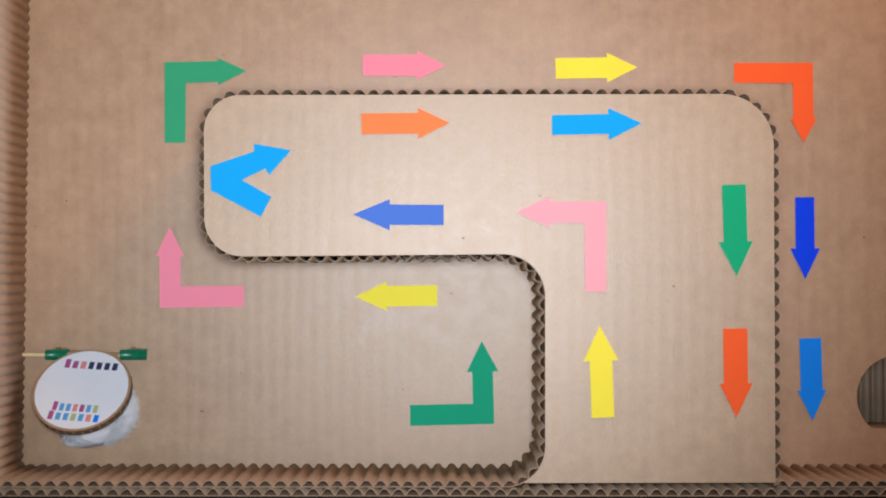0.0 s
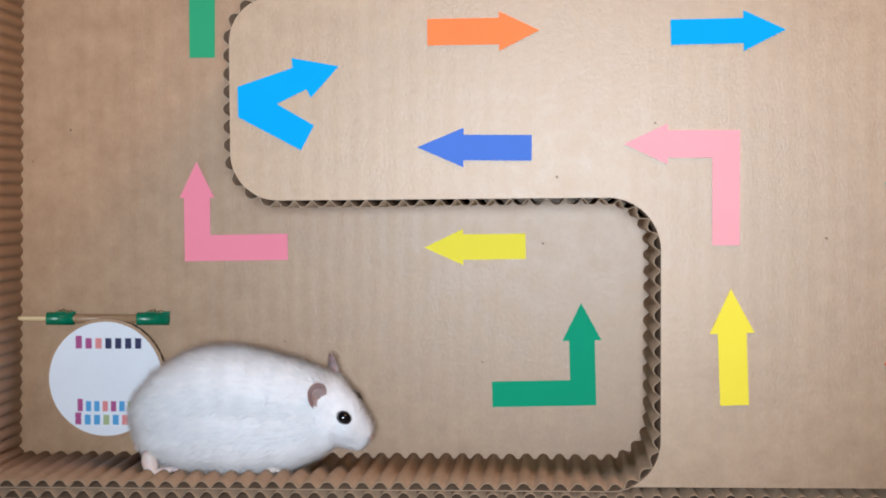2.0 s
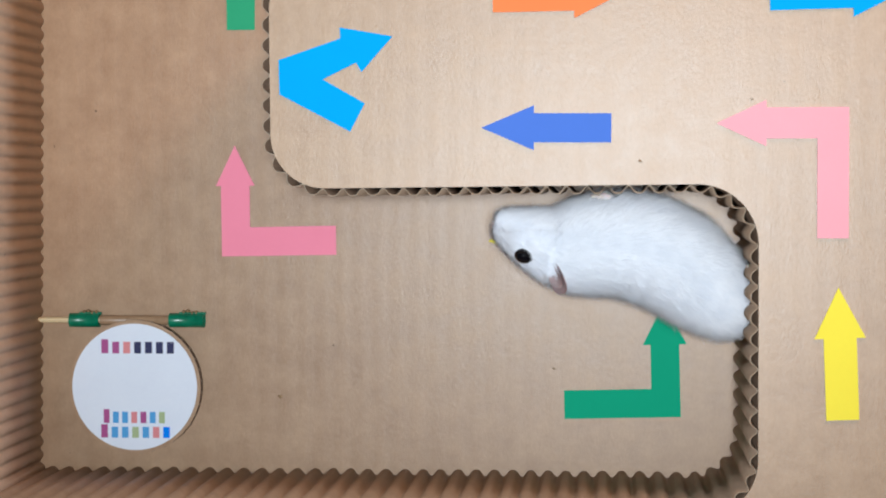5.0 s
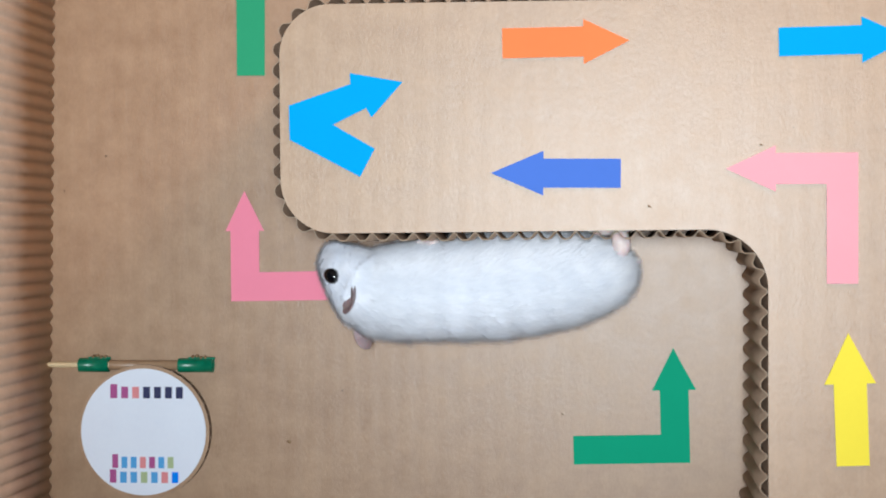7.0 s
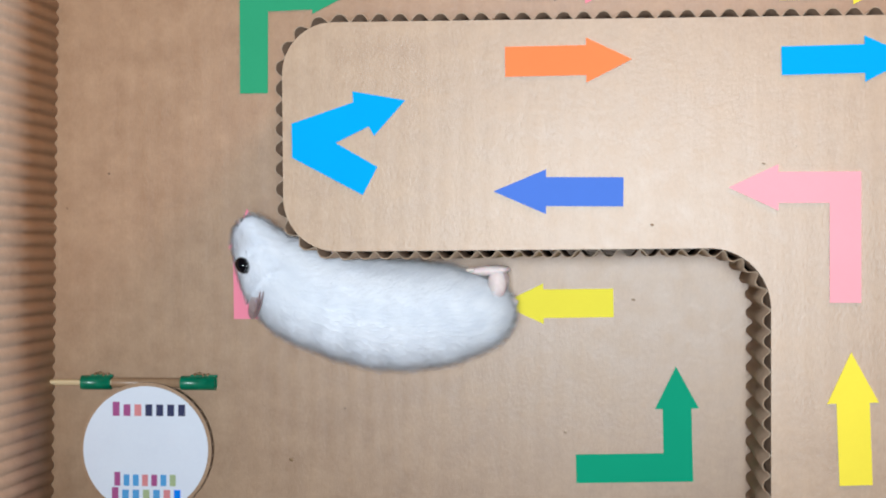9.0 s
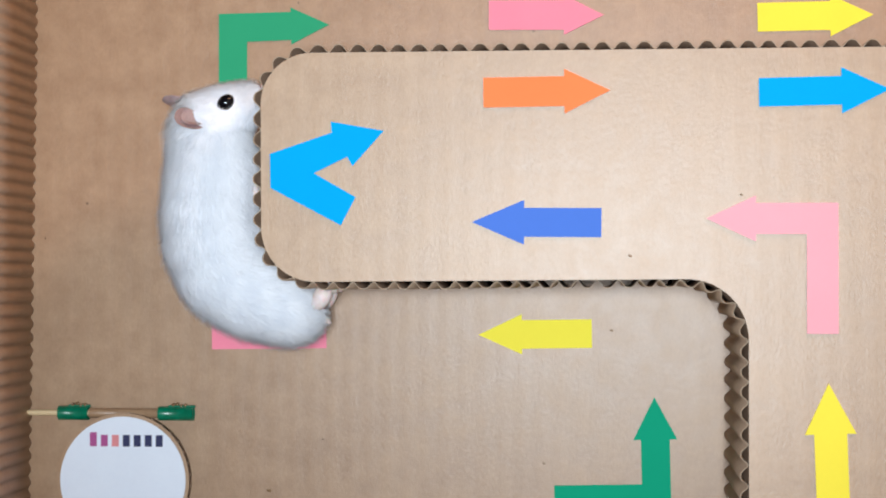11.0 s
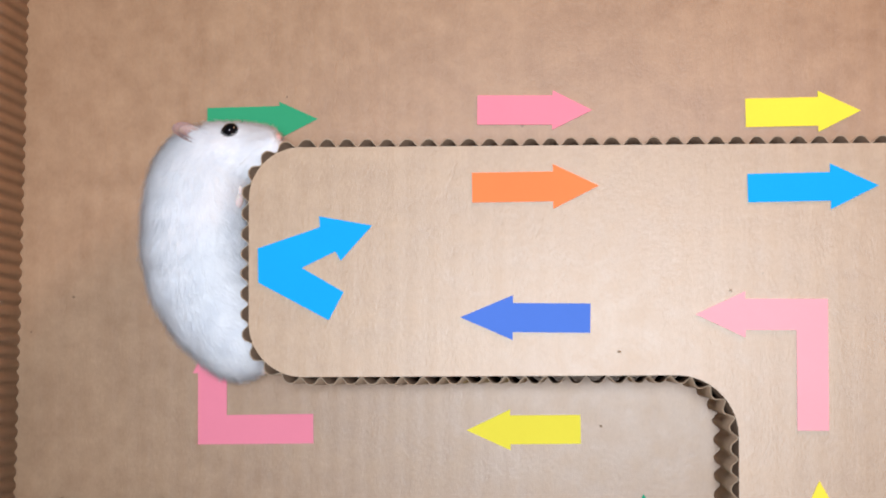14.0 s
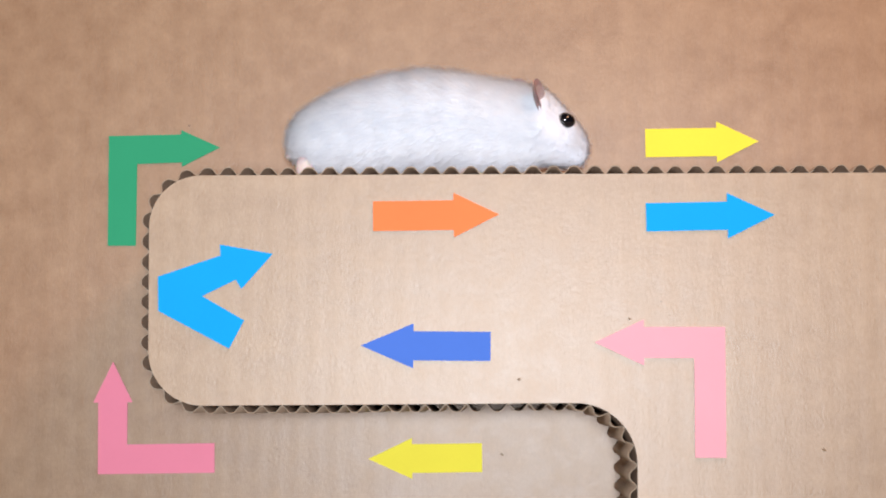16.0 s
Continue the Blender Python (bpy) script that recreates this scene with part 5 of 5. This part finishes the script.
    walk(PIECES["u5"], [
        (0.00, pose(0.01789, 0.00081, -0.00068, 1.13, 7.81, -6.90)),
        (0.50, pose(0.01691, 0.00082, -0.00202, 0.66, 13.01, -5.16)),
        (1.00, pose(0.02013, 0.00002, -0.00112, 0.05, 9.32, -4.72)),
        (1.30, pose(0.01923, -0.00009, -0.00915, -0.09, 11.53, 1.19)),
        (1.50, pose(0.02439, -0.00557, -0.01347, 0.27, 7.22, -3.14)),
        (1.70, pose(0.01522, -0.00124, -0.00641, 0.11, -10.86, -9.58)),
        (2.00, pose(0.01828, 0.00000, -0.01191, 0.00, -1.27, 0.00)),
        (2.50, pose(0.01843, 0.00000, -0.01090, 0.00, -8.59, 0.00)),
        (3.00, pose(0.02034, 0.00000, -0.01284, 0.00, -3.90, 0.00)),
        (3.30, pose(0.02080, 0.00000, -0.01081, 0.00, -7.25, 0.00)),
        (3.50, pose(0.02041, 0.00000, -0.00738, 0.00, -13.63, 0.00)),
        (3.70, pose(0.02094, 0.00000, -0.00583, 0.00, -7.44, 0.00)),
        (4.20, pose(0.02077, 0.00000, 0.00183, 0.00, -6.65, 0.00)),
        (4.70, pose(0.01403, 0.00000, 0.01120, 0.00, -56.77, 0.00)),
        (5.20, pose(0.01869, 0.00000, -0.00043, 0.00, 1.01, 0.00)),
        (5.80, pose(0.02241, 0.00000, 0.00350, 0.00, -8.60, 0.00)),
        (6.00, pose(0.02242, 0.00000, 0.00344, 0.00, -8.99, 0.00)),
        (6.50, pose(0.02496, 0.00000, 0.00047, 0.00, 0.23, 0.00)),
        (7.00, pose(0.02490, 0.00000, -0.00105, 0.00, 6.35, 0.00)),
        (7.50, pose(0.02119, 0.00000, 0.00049, 0.00, -6.79, 0.00)),
        (8.00, pose(0.01859, 0.00000, -0.00740, 0.00, 5.44, 0.00)),
        (8.20, pose(0.01713, 0.00000, -0.01033, 0.00, 9.90, 0.00)),
        (8.90, pose(0.02328, 0.00000, -0.00292, 0.00, 11.29, 0.00)),
        (9.60, pose(0.02128, 0.00000, -0.00418, 0.00, 23.67, 0.00)),
        (10.30, pose(0.01669, 0.00000, -0.00737, 0.00, 38.78, 0.00)),
        (10.50, pose(0.01646, 0.00000, -0.00742, 0.00, 39.34, 0.00)),
        (11.00, pose(0.01987, 0.00000, -0.00394, 0.00, 15.95, 0.00)),
        (11.50, pose(0.01775, -0.00158, -0.00328, -3.26, 15.59, -11.44)),
        (12.00, pose(0.01454, -0.00355, -0.00651, -30.12, 35.92, -35.96)),
        (12.50, pose(0.01386, -0.00524, -0.00759, -46.26, 38.32, -49.39)),
        (13.00, pose(0.01234, -0.00383, -0.00559, -32.59, 35.27, -38.40)),
        (13.50, pose(0.02055, 0.00000, -0.00259, 0.00, 11.39, 0.00)),
        (14.00, pose(0.01959, 0.00000, -0.00213, 0.00, 13.18, 0.00)),
        (14.50, pose(0.01760, 0.00000, -0.00829, 0.00, 26.99, 0.00)),
        (15.00, pose(0.01455, 0.00000, -0.00876, 0.00, 40.27, 0.00)),
        (15.50, pose(0.02121, 0.00000, -0.00283, 0.00, 9.46, 0.00)),
        (16.00, pose(0.02004, 0.00000, -0.00283, 0.00, 11.66, 0.00)),
    ])
    walk(PIECES["b6"], [
        (0.00, pose(0.02244, -0.00216, -0.00247, 9.15, 25.03, -62.87)),
        (0.50, pose(0.02142, -0.00152, -0.00398, 6.62, 26.84, -55.15)),
        (1.00, pose(0.02322, -0.00149, -0.00294, 5.29, 15.56, -21.41)),
        (1.30, pose(0.02900, 0.00050, -0.00599, -0.39, 8.06, 5.40)),
        (1.50, pose(0.03484, -0.00149, -0.00535, -3.11, -6.71, 39.42)),
        (1.70, pose(0.02285, -0.00310, 0.00032, 0.19, -12.42, -16.05)),
        (2.00, pose(0.02562, 0.00010, -0.00240, 0.00, -1.08, 0.00)),
        (2.50, pose(0.02423, 0.00015, -0.00019, 0.00, -10.06, 0.00)),
        (3.00, pose(0.02624, -0.00015, -0.00100, 0.00, -9.34, 0.00)),
        (3.30, pose(0.02717, 0.00000, -0.00054, 0.00, -12.18, 0.00)),
        (3.50, pose(0.02558, -0.00006, 0.00131, 0.00, -24.40, 0.00)),
        (3.70, pose(0.02845, 0.00000, 0.00135, 0.00, -18.65, 0.00)),
        (4.20, pose(0.02865, 0.00000, 0.00245, 0.00, -2.89, 0.00)),
        (4.70, pose(0.01833, 0.00000, 0.01844, 0.00, -63.84, 0.00)),
        (5.20, pose(0.02622, 0.00000, -0.00042, 0.00, -1.01, 0.00)),
        (5.80, pose(0.03284, -0.00002, 0.00507, 0.00, 3.05, 0.00)),
        (6.00, pose(0.03284, -0.00002, 0.00507, 0.00, 3.05, 0.00)),
        (6.50, pose(0.03503, -0.00007, 0.00035, 0.00, 7.44, 0.00)),
        (7.00, pose(0.03517, -0.00025, -0.00139, 0.00, 18.22, 0.00)),
        (7.50, pose(0.03008, -0.00034, 0.00447, 0.00, -10.69, 0.00)),
        (8.00, pose(0.02604, -0.00028, -0.00175, 0.00, -15.19, 0.00)),
        (8.20, pose(0.02604, -0.00028, -0.00175, 0.00, -15.19, 0.00)),
        (8.90, pose(0.03081, 0.00000, -0.00475, 0.00, 17.62, 0.00)),
        (9.60, pose(0.02717, 0.00000, -0.00858, 0.00, 52.29, 0.00)),
        (10.30, pose(0.02148, 0.00002, -0.01200, 0.00, 48.70, 0.00)),
        (10.50, pose(0.02148, 0.00002, -0.01200, 0.00, 48.70, 0.00)),
        (11.00, pose(0.02762, 0.00006, -0.00599, 0.00, 11.28, 0.00)),
        (11.50, pose(0.02436, -0.00368, -0.00460, -5.45, 11.95, -24.21)),
        (12.00, pose(0.01985, -0.00909, -0.00979, -61.36, 31.41, -65.39)),
        (12.50, pose(0.01813, -0.01226, -0.01140, -99.12, 30.50, -84.73)),
        (13.00, pose(0.01655, -0.00844, -0.00889, -50.04, 31.87, -56.62)),
        (13.50, pose(0.02726, 0.00014, -0.00396, 0.00, 11.27, 0.00)),
        (14.00, pose(0.02548, 0.00000, -0.00445, 0.00, 24.84, 0.00)),
        (14.50, pose(0.02668, -0.00007, -0.00940, 0.00, 35.57, 0.00)),
        (15.00, pose(0.02270, -0.00003, -0.01285, 0.00, 41.85, 0.00)),
        (15.50, pose(0.03057, 0.00007, -0.00395, 0.00, 4.24, 0.00)),
        (16.00, pose(0.02837, -0.00004, -0.00381, 0.00, 10.79, 0.00)),
    ])
    walk(PIECES["u6"], [
        (0.00, pose(0.02244, -0.00216, -0.00247, 9.15, 25.03, -62.87)),
        (0.50, pose(0.02142, -0.00152, -0.00398, 6.62, 26.84, -55.15)),
        (1.00, pose(0.02322, -0.00149, -0.00294, 5.29, 15.56, -21.41)),
        (1.30, pose(0.02852, 0.00043, -0.00938, -0.39, 8.06, 5.40)),
        (1.50, pose(0.03556, -0.00130, -0.01101, -3.11, -6.71, 39.42)),
        (1.70, pose(0.02356, -0.00329, -0.00303, 0.19, -12.42, -16.05)),
        (2.00, pose(0.02576, 0.00010, -0.00983, 0.00, -1.08, 0.00)),
        (2.50, pose(0.02553, 0.00015, -0.00750, 0.00, -10.06, 0.00)),
        (3.00, pose(0.02777, -0.00015, -0.01031, 0.00, -9.34, 0.00)),
        (3.30, pose(0.02874, 0.00000, -0.00780, 0.00, -12.18, 0.00)),
        (3.50, pose(0.02783, -0.00006, -0.00363, 0.00, -24.40, 0.00)),
        (3.70, pose(0.02982, 0.00000, -0.00271, 0.00, -18.65, 0.00)),
        (4.20, pose(0.02865, 0.00000, 0.00245, 0.00, -2.89, 0.00)),
        (4.70, pose(0.01833, 0.00000, 0.01844, 0.00, -63.84, 0.00)),
        (5.20, pose(0.02622, 0.00000, -0.00042, 0.00, -1.01, 0.00)),
        (5.80, pose(0.03284, -0.00002, 0.00507, 0.00, 3.05, 0.00)),
        (6.00, pose(0.03284, -0.00002, 0.00507, 0.00, 3.05, 0.00)),
        (6.50, pose(0.03503, -0.00007, 0.00035, 0.00, 7.44, 0.00)),
        (7.00, pose(0.03517, -0.00025, -0.00139, 0.00, 18.22, 0.00)),
        (7.50, pose(0.03008, -0.00034, 0.00447, 0.00, -10.69, 0.00)),
        (8.00, pose(0.02664, -0.00028, -0.00396, 0.00, -15.19, 0.00)),
        (8.20, pose(0.02664, -0.00028, -0.00396, 0.00, -15.19, 0.00)),
        (8.90, pose(0.03081, 0.00000, -0.00475, 0.00, 17.62, 0.00)),
        (9.60, pose(0.02717, 0.00000, -0.00858, 0.00, 52.29, 0.00)),
        (10.30, pose(0.02148, 0.00002, -0.01200, 0.00, 48.70, 0.00)),
        (10.50, pose(0.02148, 0.00002, -0.01200, 0.00, 48.70, 0.00)),
        (11.00, pose(0.02762, 0.00006, -0.00599, 0.00, 11.28, 0.00)),
        (11.50, pose(0.02436, -0.00368, -0.00460, -5.45, 11.95, -24.21)),
        (12.00, pose(0.01985, -0.00909, -0.00979, -61.36, 31.41, -65.39)),
        (12.50, pose(0.01813, -0.01226, -0.01140, -99.12, 30.50, -84.73)),
        (13.00, pose(0.01655, -0.00844, -0.00889, -50.04, 31.87, -56.62)),
        (13.50, pose(0.02726, 0.00014, -0.00396, 0.00, 11.27, 0.00)),
        (14.00, pose(0.02548, 0.00000, -0.00445, 0.00, 24.84, 0.00)),
        (14.50, pose(0.02485, -0.00007, -0.01196, 0.00, 35.57, 0.00)),
        (15.00, pose(0.02194, -0.00003, -0.01370, 0.00, 41.85, 0.00)),
        (15.50, pose(0.03057, 0.00007, -0.00395, 0.00, 4.24, 0.00)),
        (16.00, pose(0.02837, -0.00004, -0.00381, 0.00, 10.79, 0.00)),
    ])
    walk(PIECES["b7"], [
        (0.00, pose(0.02427, -0.00696, -0.00494, 9.38, 22.37, -70.53)),
        (0.50, pose(0.02351, -0.00537, -0.00625, 7.16, 26.14, -64.49)),
        (1.00, pose(0.02234, -0.00379, -0.00530, 7.52, 8.97, -25.17)),
        (1.30, pose(0.03701, 0.00131, -0.00882, -0.45, -2.74, 6.39)),
        (1.50, pose(0.04387, 0.00689, -0.00641, -3.33, -14.51, 42.03)),
        (1.70, pose(0.03240, -0.00593, 0.00079, 0.23, -16.63, -19.08)),
        (2.00, pose(0.03208, 0.00021, -0.00357, 0.00, -2.34, 0.00)),
        (2.50, pose(0.03100, 0.00033, -0.00002, 0.00, -10.50, 0.00)),
        (3.00, pose(0.03214, -0.00033, -0.00150, 0.00, -9.05, 0.00)),
        (3.30, pose(0.03410, 0.00000, -0.00072, 0.00, -13.13, 0.00)),
        (3.50, pose(0.03246, -0.00012, 0.00222, 0.00, -23.43, 0.00)),
        (3.70, pose(0.03641, 0.00000, 0.00301, 0.00, -18.18, 0.00)),
        (4.20, pose(0.03518, 0.00000, 0.00274, -0.00, -2.23, 0.00)),
        (4.70, pose(0.02165, 0.00000, 0.02557, -0.00, -58.44, 0.00)),
        (5.20, pose(0.03281, 0.00000, -0.00028, 0.00, 1.14, 0.00)),
        (5.80, pose(0.04266, -0.00003, 0.00591, 0.00, 6.16, 0.00)),
        (6.00, pose(0.04266, -0.00003, 0.00591, 0.00, 6.16, 0.00)),
        (6.50, pose(0.04333, -0.00016, -0.00014, 0.00, 7.57, 0.00)),
        (7.00, pose(0.04365, -0.00054, -0.00206, 0.00, 23.49, 0.00)),
        (7.50, pose(0.03798, -0.00073, 0.00889, 0.00, -10.84, 0.00)),
        (8.00, pose(0.03274, -0.00061, 0.00082, 0.00, -15.72, 0.00)),
        (8.20, pose(0.03274, -0.00061, 0.00082, 0.00, -15.72, 0.00)),
        (8.90, pose(0.03599, 0.00000, -0.00652, 0.00, 20.84, 0.00)),
        (9.60, pose(0.03067, 0.00000, -0.01380, 0.00, 55.12, 0.00)),
        (10.30, pose(0.02520, 0.00004, -0.01640, 0.00, 50.24, 0.00)),
        (10.50, pose(0.02520, 0.00004, -0.01640, 0.00, 50.24, 0.00)),
        (11.00, pose(0.03442, 0.00014, -0.00763, 0.00, 16.94, 0.00)),
        (11.50, pose(0.02963, -0.00626, -0.00520, -8.67, 16.01, -28.43)),
        (12.00, pose(0.02371, -0.01628, -0.01065, -73.81, 31.86, -72.56)),
        (12.50, pose(0.02004, -0.02114, -0.01255, -109.76, 32.41, -90.96)),
        (13.00, pose(0.02029, -0.01404, -0.01038, -56.68, 27.99, -63.35)),
        (13.50, pose(0.03262, 0.00031, -0.00515, 0.00, 17.30, 0.00)),
        (14.00, pose(0.02977, 0.00000, -0.00715, 0.00, 34.85, 0.00)),
        (14.50, pose(0.03268, -0.00016, -0.01428, 0.00, 38.62, 0.00)),
        (15.00, pose(0.02943, -0.00007, -0.01886, 0.00, 39.80, 0.00)),
        (15.50, pose(0.03928, 0.00014, -0.00465, 0.00, 2.03, 0.00)),
        (16.00, pose(0.03579, -0.00010, -0.00451, 0.00, 9.78, 0.00)),
    ])
    walk(PIECES["u7"], [
        (0.00, pose(0.02427, -0.00696, -0.00494, 9.38, 22.37, -70.53)),
        (0.50, pose(0.02351, -0.00537, -0.00625, 7.16, 26.14, -64.49)),
        (1.00, pose(0.02234, -0.00379, -0.00530, 7.52, 8.97, -25.17)),
        (1.30, pose(0.03701, 0.00131, -0.00882, -0.45, -2.74, 6.39)),
        (1.50, pose(0.04387, 0.00689, -0.00641, -3.33, -14.51, 42.03)),
        (1.70, pose(0.03240, -0.00593, 0.00079, 0.23, -16.63, -19.08)),
        (2.00, pose(0.03225, 0.00021, -0.00756, 0.00, -2.34, 0.00)),
        (2.50, pose(0.03173, 0.00033, -0.00395, 0.00, -10.50, 0.00)),
        (3.00, pose(0.03309, -0.00033, -0.00742, 0.00, -9.05, 0.00)),
        (3.30, pose(0.03501, 0.00000, -0.00461, 0.00, -13.13, 0.00)),
        (3.50, pose(0.03325, -0.00012, 0.00039, 0.00, -23.43, 0.00)),
        (3.70, pose(0.03703, 0.00000, 0.00111, 0.00, -18.18, 0.00)),
        (4.20, pose(0.03518, 0.00000, 0.00274, -0.00, -2.23, 0.00)),
        (4.70, pose(0.02165, 0.00000, 0.02557, -0.00, -58.44, 0.00)),
        (5.20, pose(0.03281, 0.00000, -0.00028, 0.00, 1.14, 0.00)),
        (5.80, pose(0.04266, -0.00003, 0.00591, 0.00, 6.16, 0.00)),
        (6.00, pose(0.04266, -0.00003, 0.00591, 0.00, 6.16, 0.00)),
        (6.50, pose(0.04333, -0.00016, -0.00014, 0.00, 7.57, 0.00)),
        (7.00, pose(0.04365, -0.00054, -0.00206, 0.00, 23.49, 0.00)),
        (7.50, pose(0.03798, -0.00073, 0.00889, 0.00, -10.84, 0.00)),
        (8.00, pose(0.03274, -0.00061, 0.00082, 0.00, -15.72, 0.00)),
        (8.20, pose(0.03274, -0.00061, 0.00082, 0.00, -15.72, 0.00)),
        (8.90, pose(0.03599, 0.00000, -0.00652, 0.00, 20.84, 0.00)),
        (9.60, pose(0.03067, 0.00000, -0.01380, 0.00, 55.12, 0.00)),
        (10.30, pose(0.02520, 0.00004, -0.01640, 0.00, 50.24, 0.00)),
        (10.50, pose(0.02520, 0.00004, -0.01640, 0.00, 50.24, 0.00)),
        (11.00, pose(0.03442, 0.00014, -0.00763, 0.00, 16.94, 0.00)),
        (11.50, pose(0.02963, -0.00626, -0.00520, -8.67, 16.01, -28.43)),
        (12.00, pose(0.02371, -0.01628, -0.01065, -73.81, 31.86, -72.56)),
        (12.50, pose(0.02004, -0.02114, -0.01255, -109.76, 32.41, -90.96)),
        (13.00, pose(0.02029, -0.01404, -0.01038, -56.68, 27.99, -63.35)),
        (13.50, pose(0.03262, 0.00031, -0.00515, 0.00, 17.30, 0.00)),
        (14.00, pose(0.02977, 0.00000, -0.00715, 0.00, 34.85, 0.00)),
        (14.50, pose(0.03143, -0.00016, -0.01584, 0.00, 38.62, 0.00)),
        (15.00, pose(0.02943, -0.00007, -0.01886, 0.00, 39.80, 0.00)),
        (15.50, pose(0.03928, 0.00014, -0.00465, 0.00, 2.03, 0.00)),
        (16.00, pose(0.03579, -0.00010, -0.00451, 0.00, 9.78, 0.00)),
    ])
    walk(PIECES["head"], [
        (0.00, pose(0.02823, -0.01393, -0.00586, 6.57, 30.01, -137.74)),
        (0.50, pose(0.02669, -0.01062, -0.00583, 9.98, 52.18, -110.75)),
        (1.00, pose(0.01876, -0.00867, -0.00759, 12.24, 35.98, -40.04)),
        (1.30, pose(0.05243, 0.00083, -0.00596, 11.25, 34.50, 32.63)),
        (1.50, pose(0.05855, 0.01811, -0.00554, 18.22, 25.56, 20.51)),
        (1.70, pose(0.05056, -0.01109, 0.00157, 18.79, 30.31, -29.40)),
        (2.00, pose(0.04062, 0.00028, -0.00316, 23.08, 23.46, 2.47)),
        (2.50, pose(0.04117, 0.00069, 0.00099, 25.71, 20.41, 13.36)),
        (3.00, pose(0.04111, -0.00145, -0.00220, 17.81, 18.03, 16.10)),
        (3.30, pose(0.04994, -0.00070, 0.00081, 13.85, 16.48, 17.36)),
        (3.50, pose(0.04448, -0.00048, 0.00520, 16.02, -4.10, 7.51)),
        (3.70, pose(0.04960, -0.00066, 0.00704, 15.89, 5.04, 5.17)),
        (4.20, pose(0.04351, 0.00000, 0.00325, 0.00, 8.65, 0.00)),
        (4.70, pose(0.03082, 0.00000, 0.03479, 0.00, -40.72, 0.00)),
        (5.20, pose(0.04387, 0.00000, -0.00150, 0.00, 12.83, 0.00)),
        (5.80, pose(0.05315, 0.00042, 0.00576, 32.26, 14.23, 14.01)),
        (6.00, pose(0.05315, 0.00042, 0.00576, 32.26, 14.23, 14.01)),
        (6.50, pose(0.04986, -0.00005, 0.00166, 30.02, 22.77, 26.45)),
        (7.00, pose(0.05190, -0.00095, -0.00510, 37.00, 32.50, 24.41)),
        (7.50, pose(0.04456, -0.00082, 0.01290, 38.29, -14.70, 21.87)),
        (8.00, pose(0.03344, -0.00047, 0.00170, 39.01, 10.85, 34.63)),
        (8.20, pose(0.03344, -0.00047, 0.00170, 39.01, 10.85, 34.63)),
        (8.90, pose(0.04423, 0.00000, -0.01002, 0.00, 35.60, 0.00)),
        (9.60, pose(0.03353, 0.00000, -0.01779, 0.00, 61.73, 0.00)),
        (10.30, pose(0.03230, 0.00006, -0.02857, -63.96, 69.90, -99.82)),
        (10.50, pose(0.03230, 0.00006, -0.02857, -63.96, 69.90, -99.82)),
        (11.00, pose(0.04595, -0.00005, -0.01209, 35.02, 62.70, 8.31)),
        (11.50, pose(0.03799, -0.01428, -0.01235, -20.47, 56.42, -67.61)),
        (12.00, pose(0.02152, -0.03234, -0.01616, -80.41, 43.87, -139.41)),
        (12.50, pose(0.01310, -0.04230, -0.02318, -76.62, 43.18, -149.42)),
        (13.00, pose(0.02221, -0.02788, -0.01413, -48.50, 28.55, -96.52)),
        (13.50, pose(0.03931, 0.00100, -0.00779, 19.35, 48.96, 23.32)),
        (14.00, pose(0.03356, -0.00025, -0.01618, -34.88, 67.66, -30.02)),
        (14.50, pose(0.04258, -0.00037, -0.02661, -27.79, 61.54, -34.22)),
        (15.00, pose(0.04503, 0.00002, -0.03049, -12.80, 65.39, -25.19)),
        (15.50, pose(0.05351, 0.00025, -0.00332, 21.98, 34.07, 0.88)),
        (16.00, pose(0.04358, -0.00005, -0.00407, 10.78, 18.38, 16.58)),
    ])


motions()
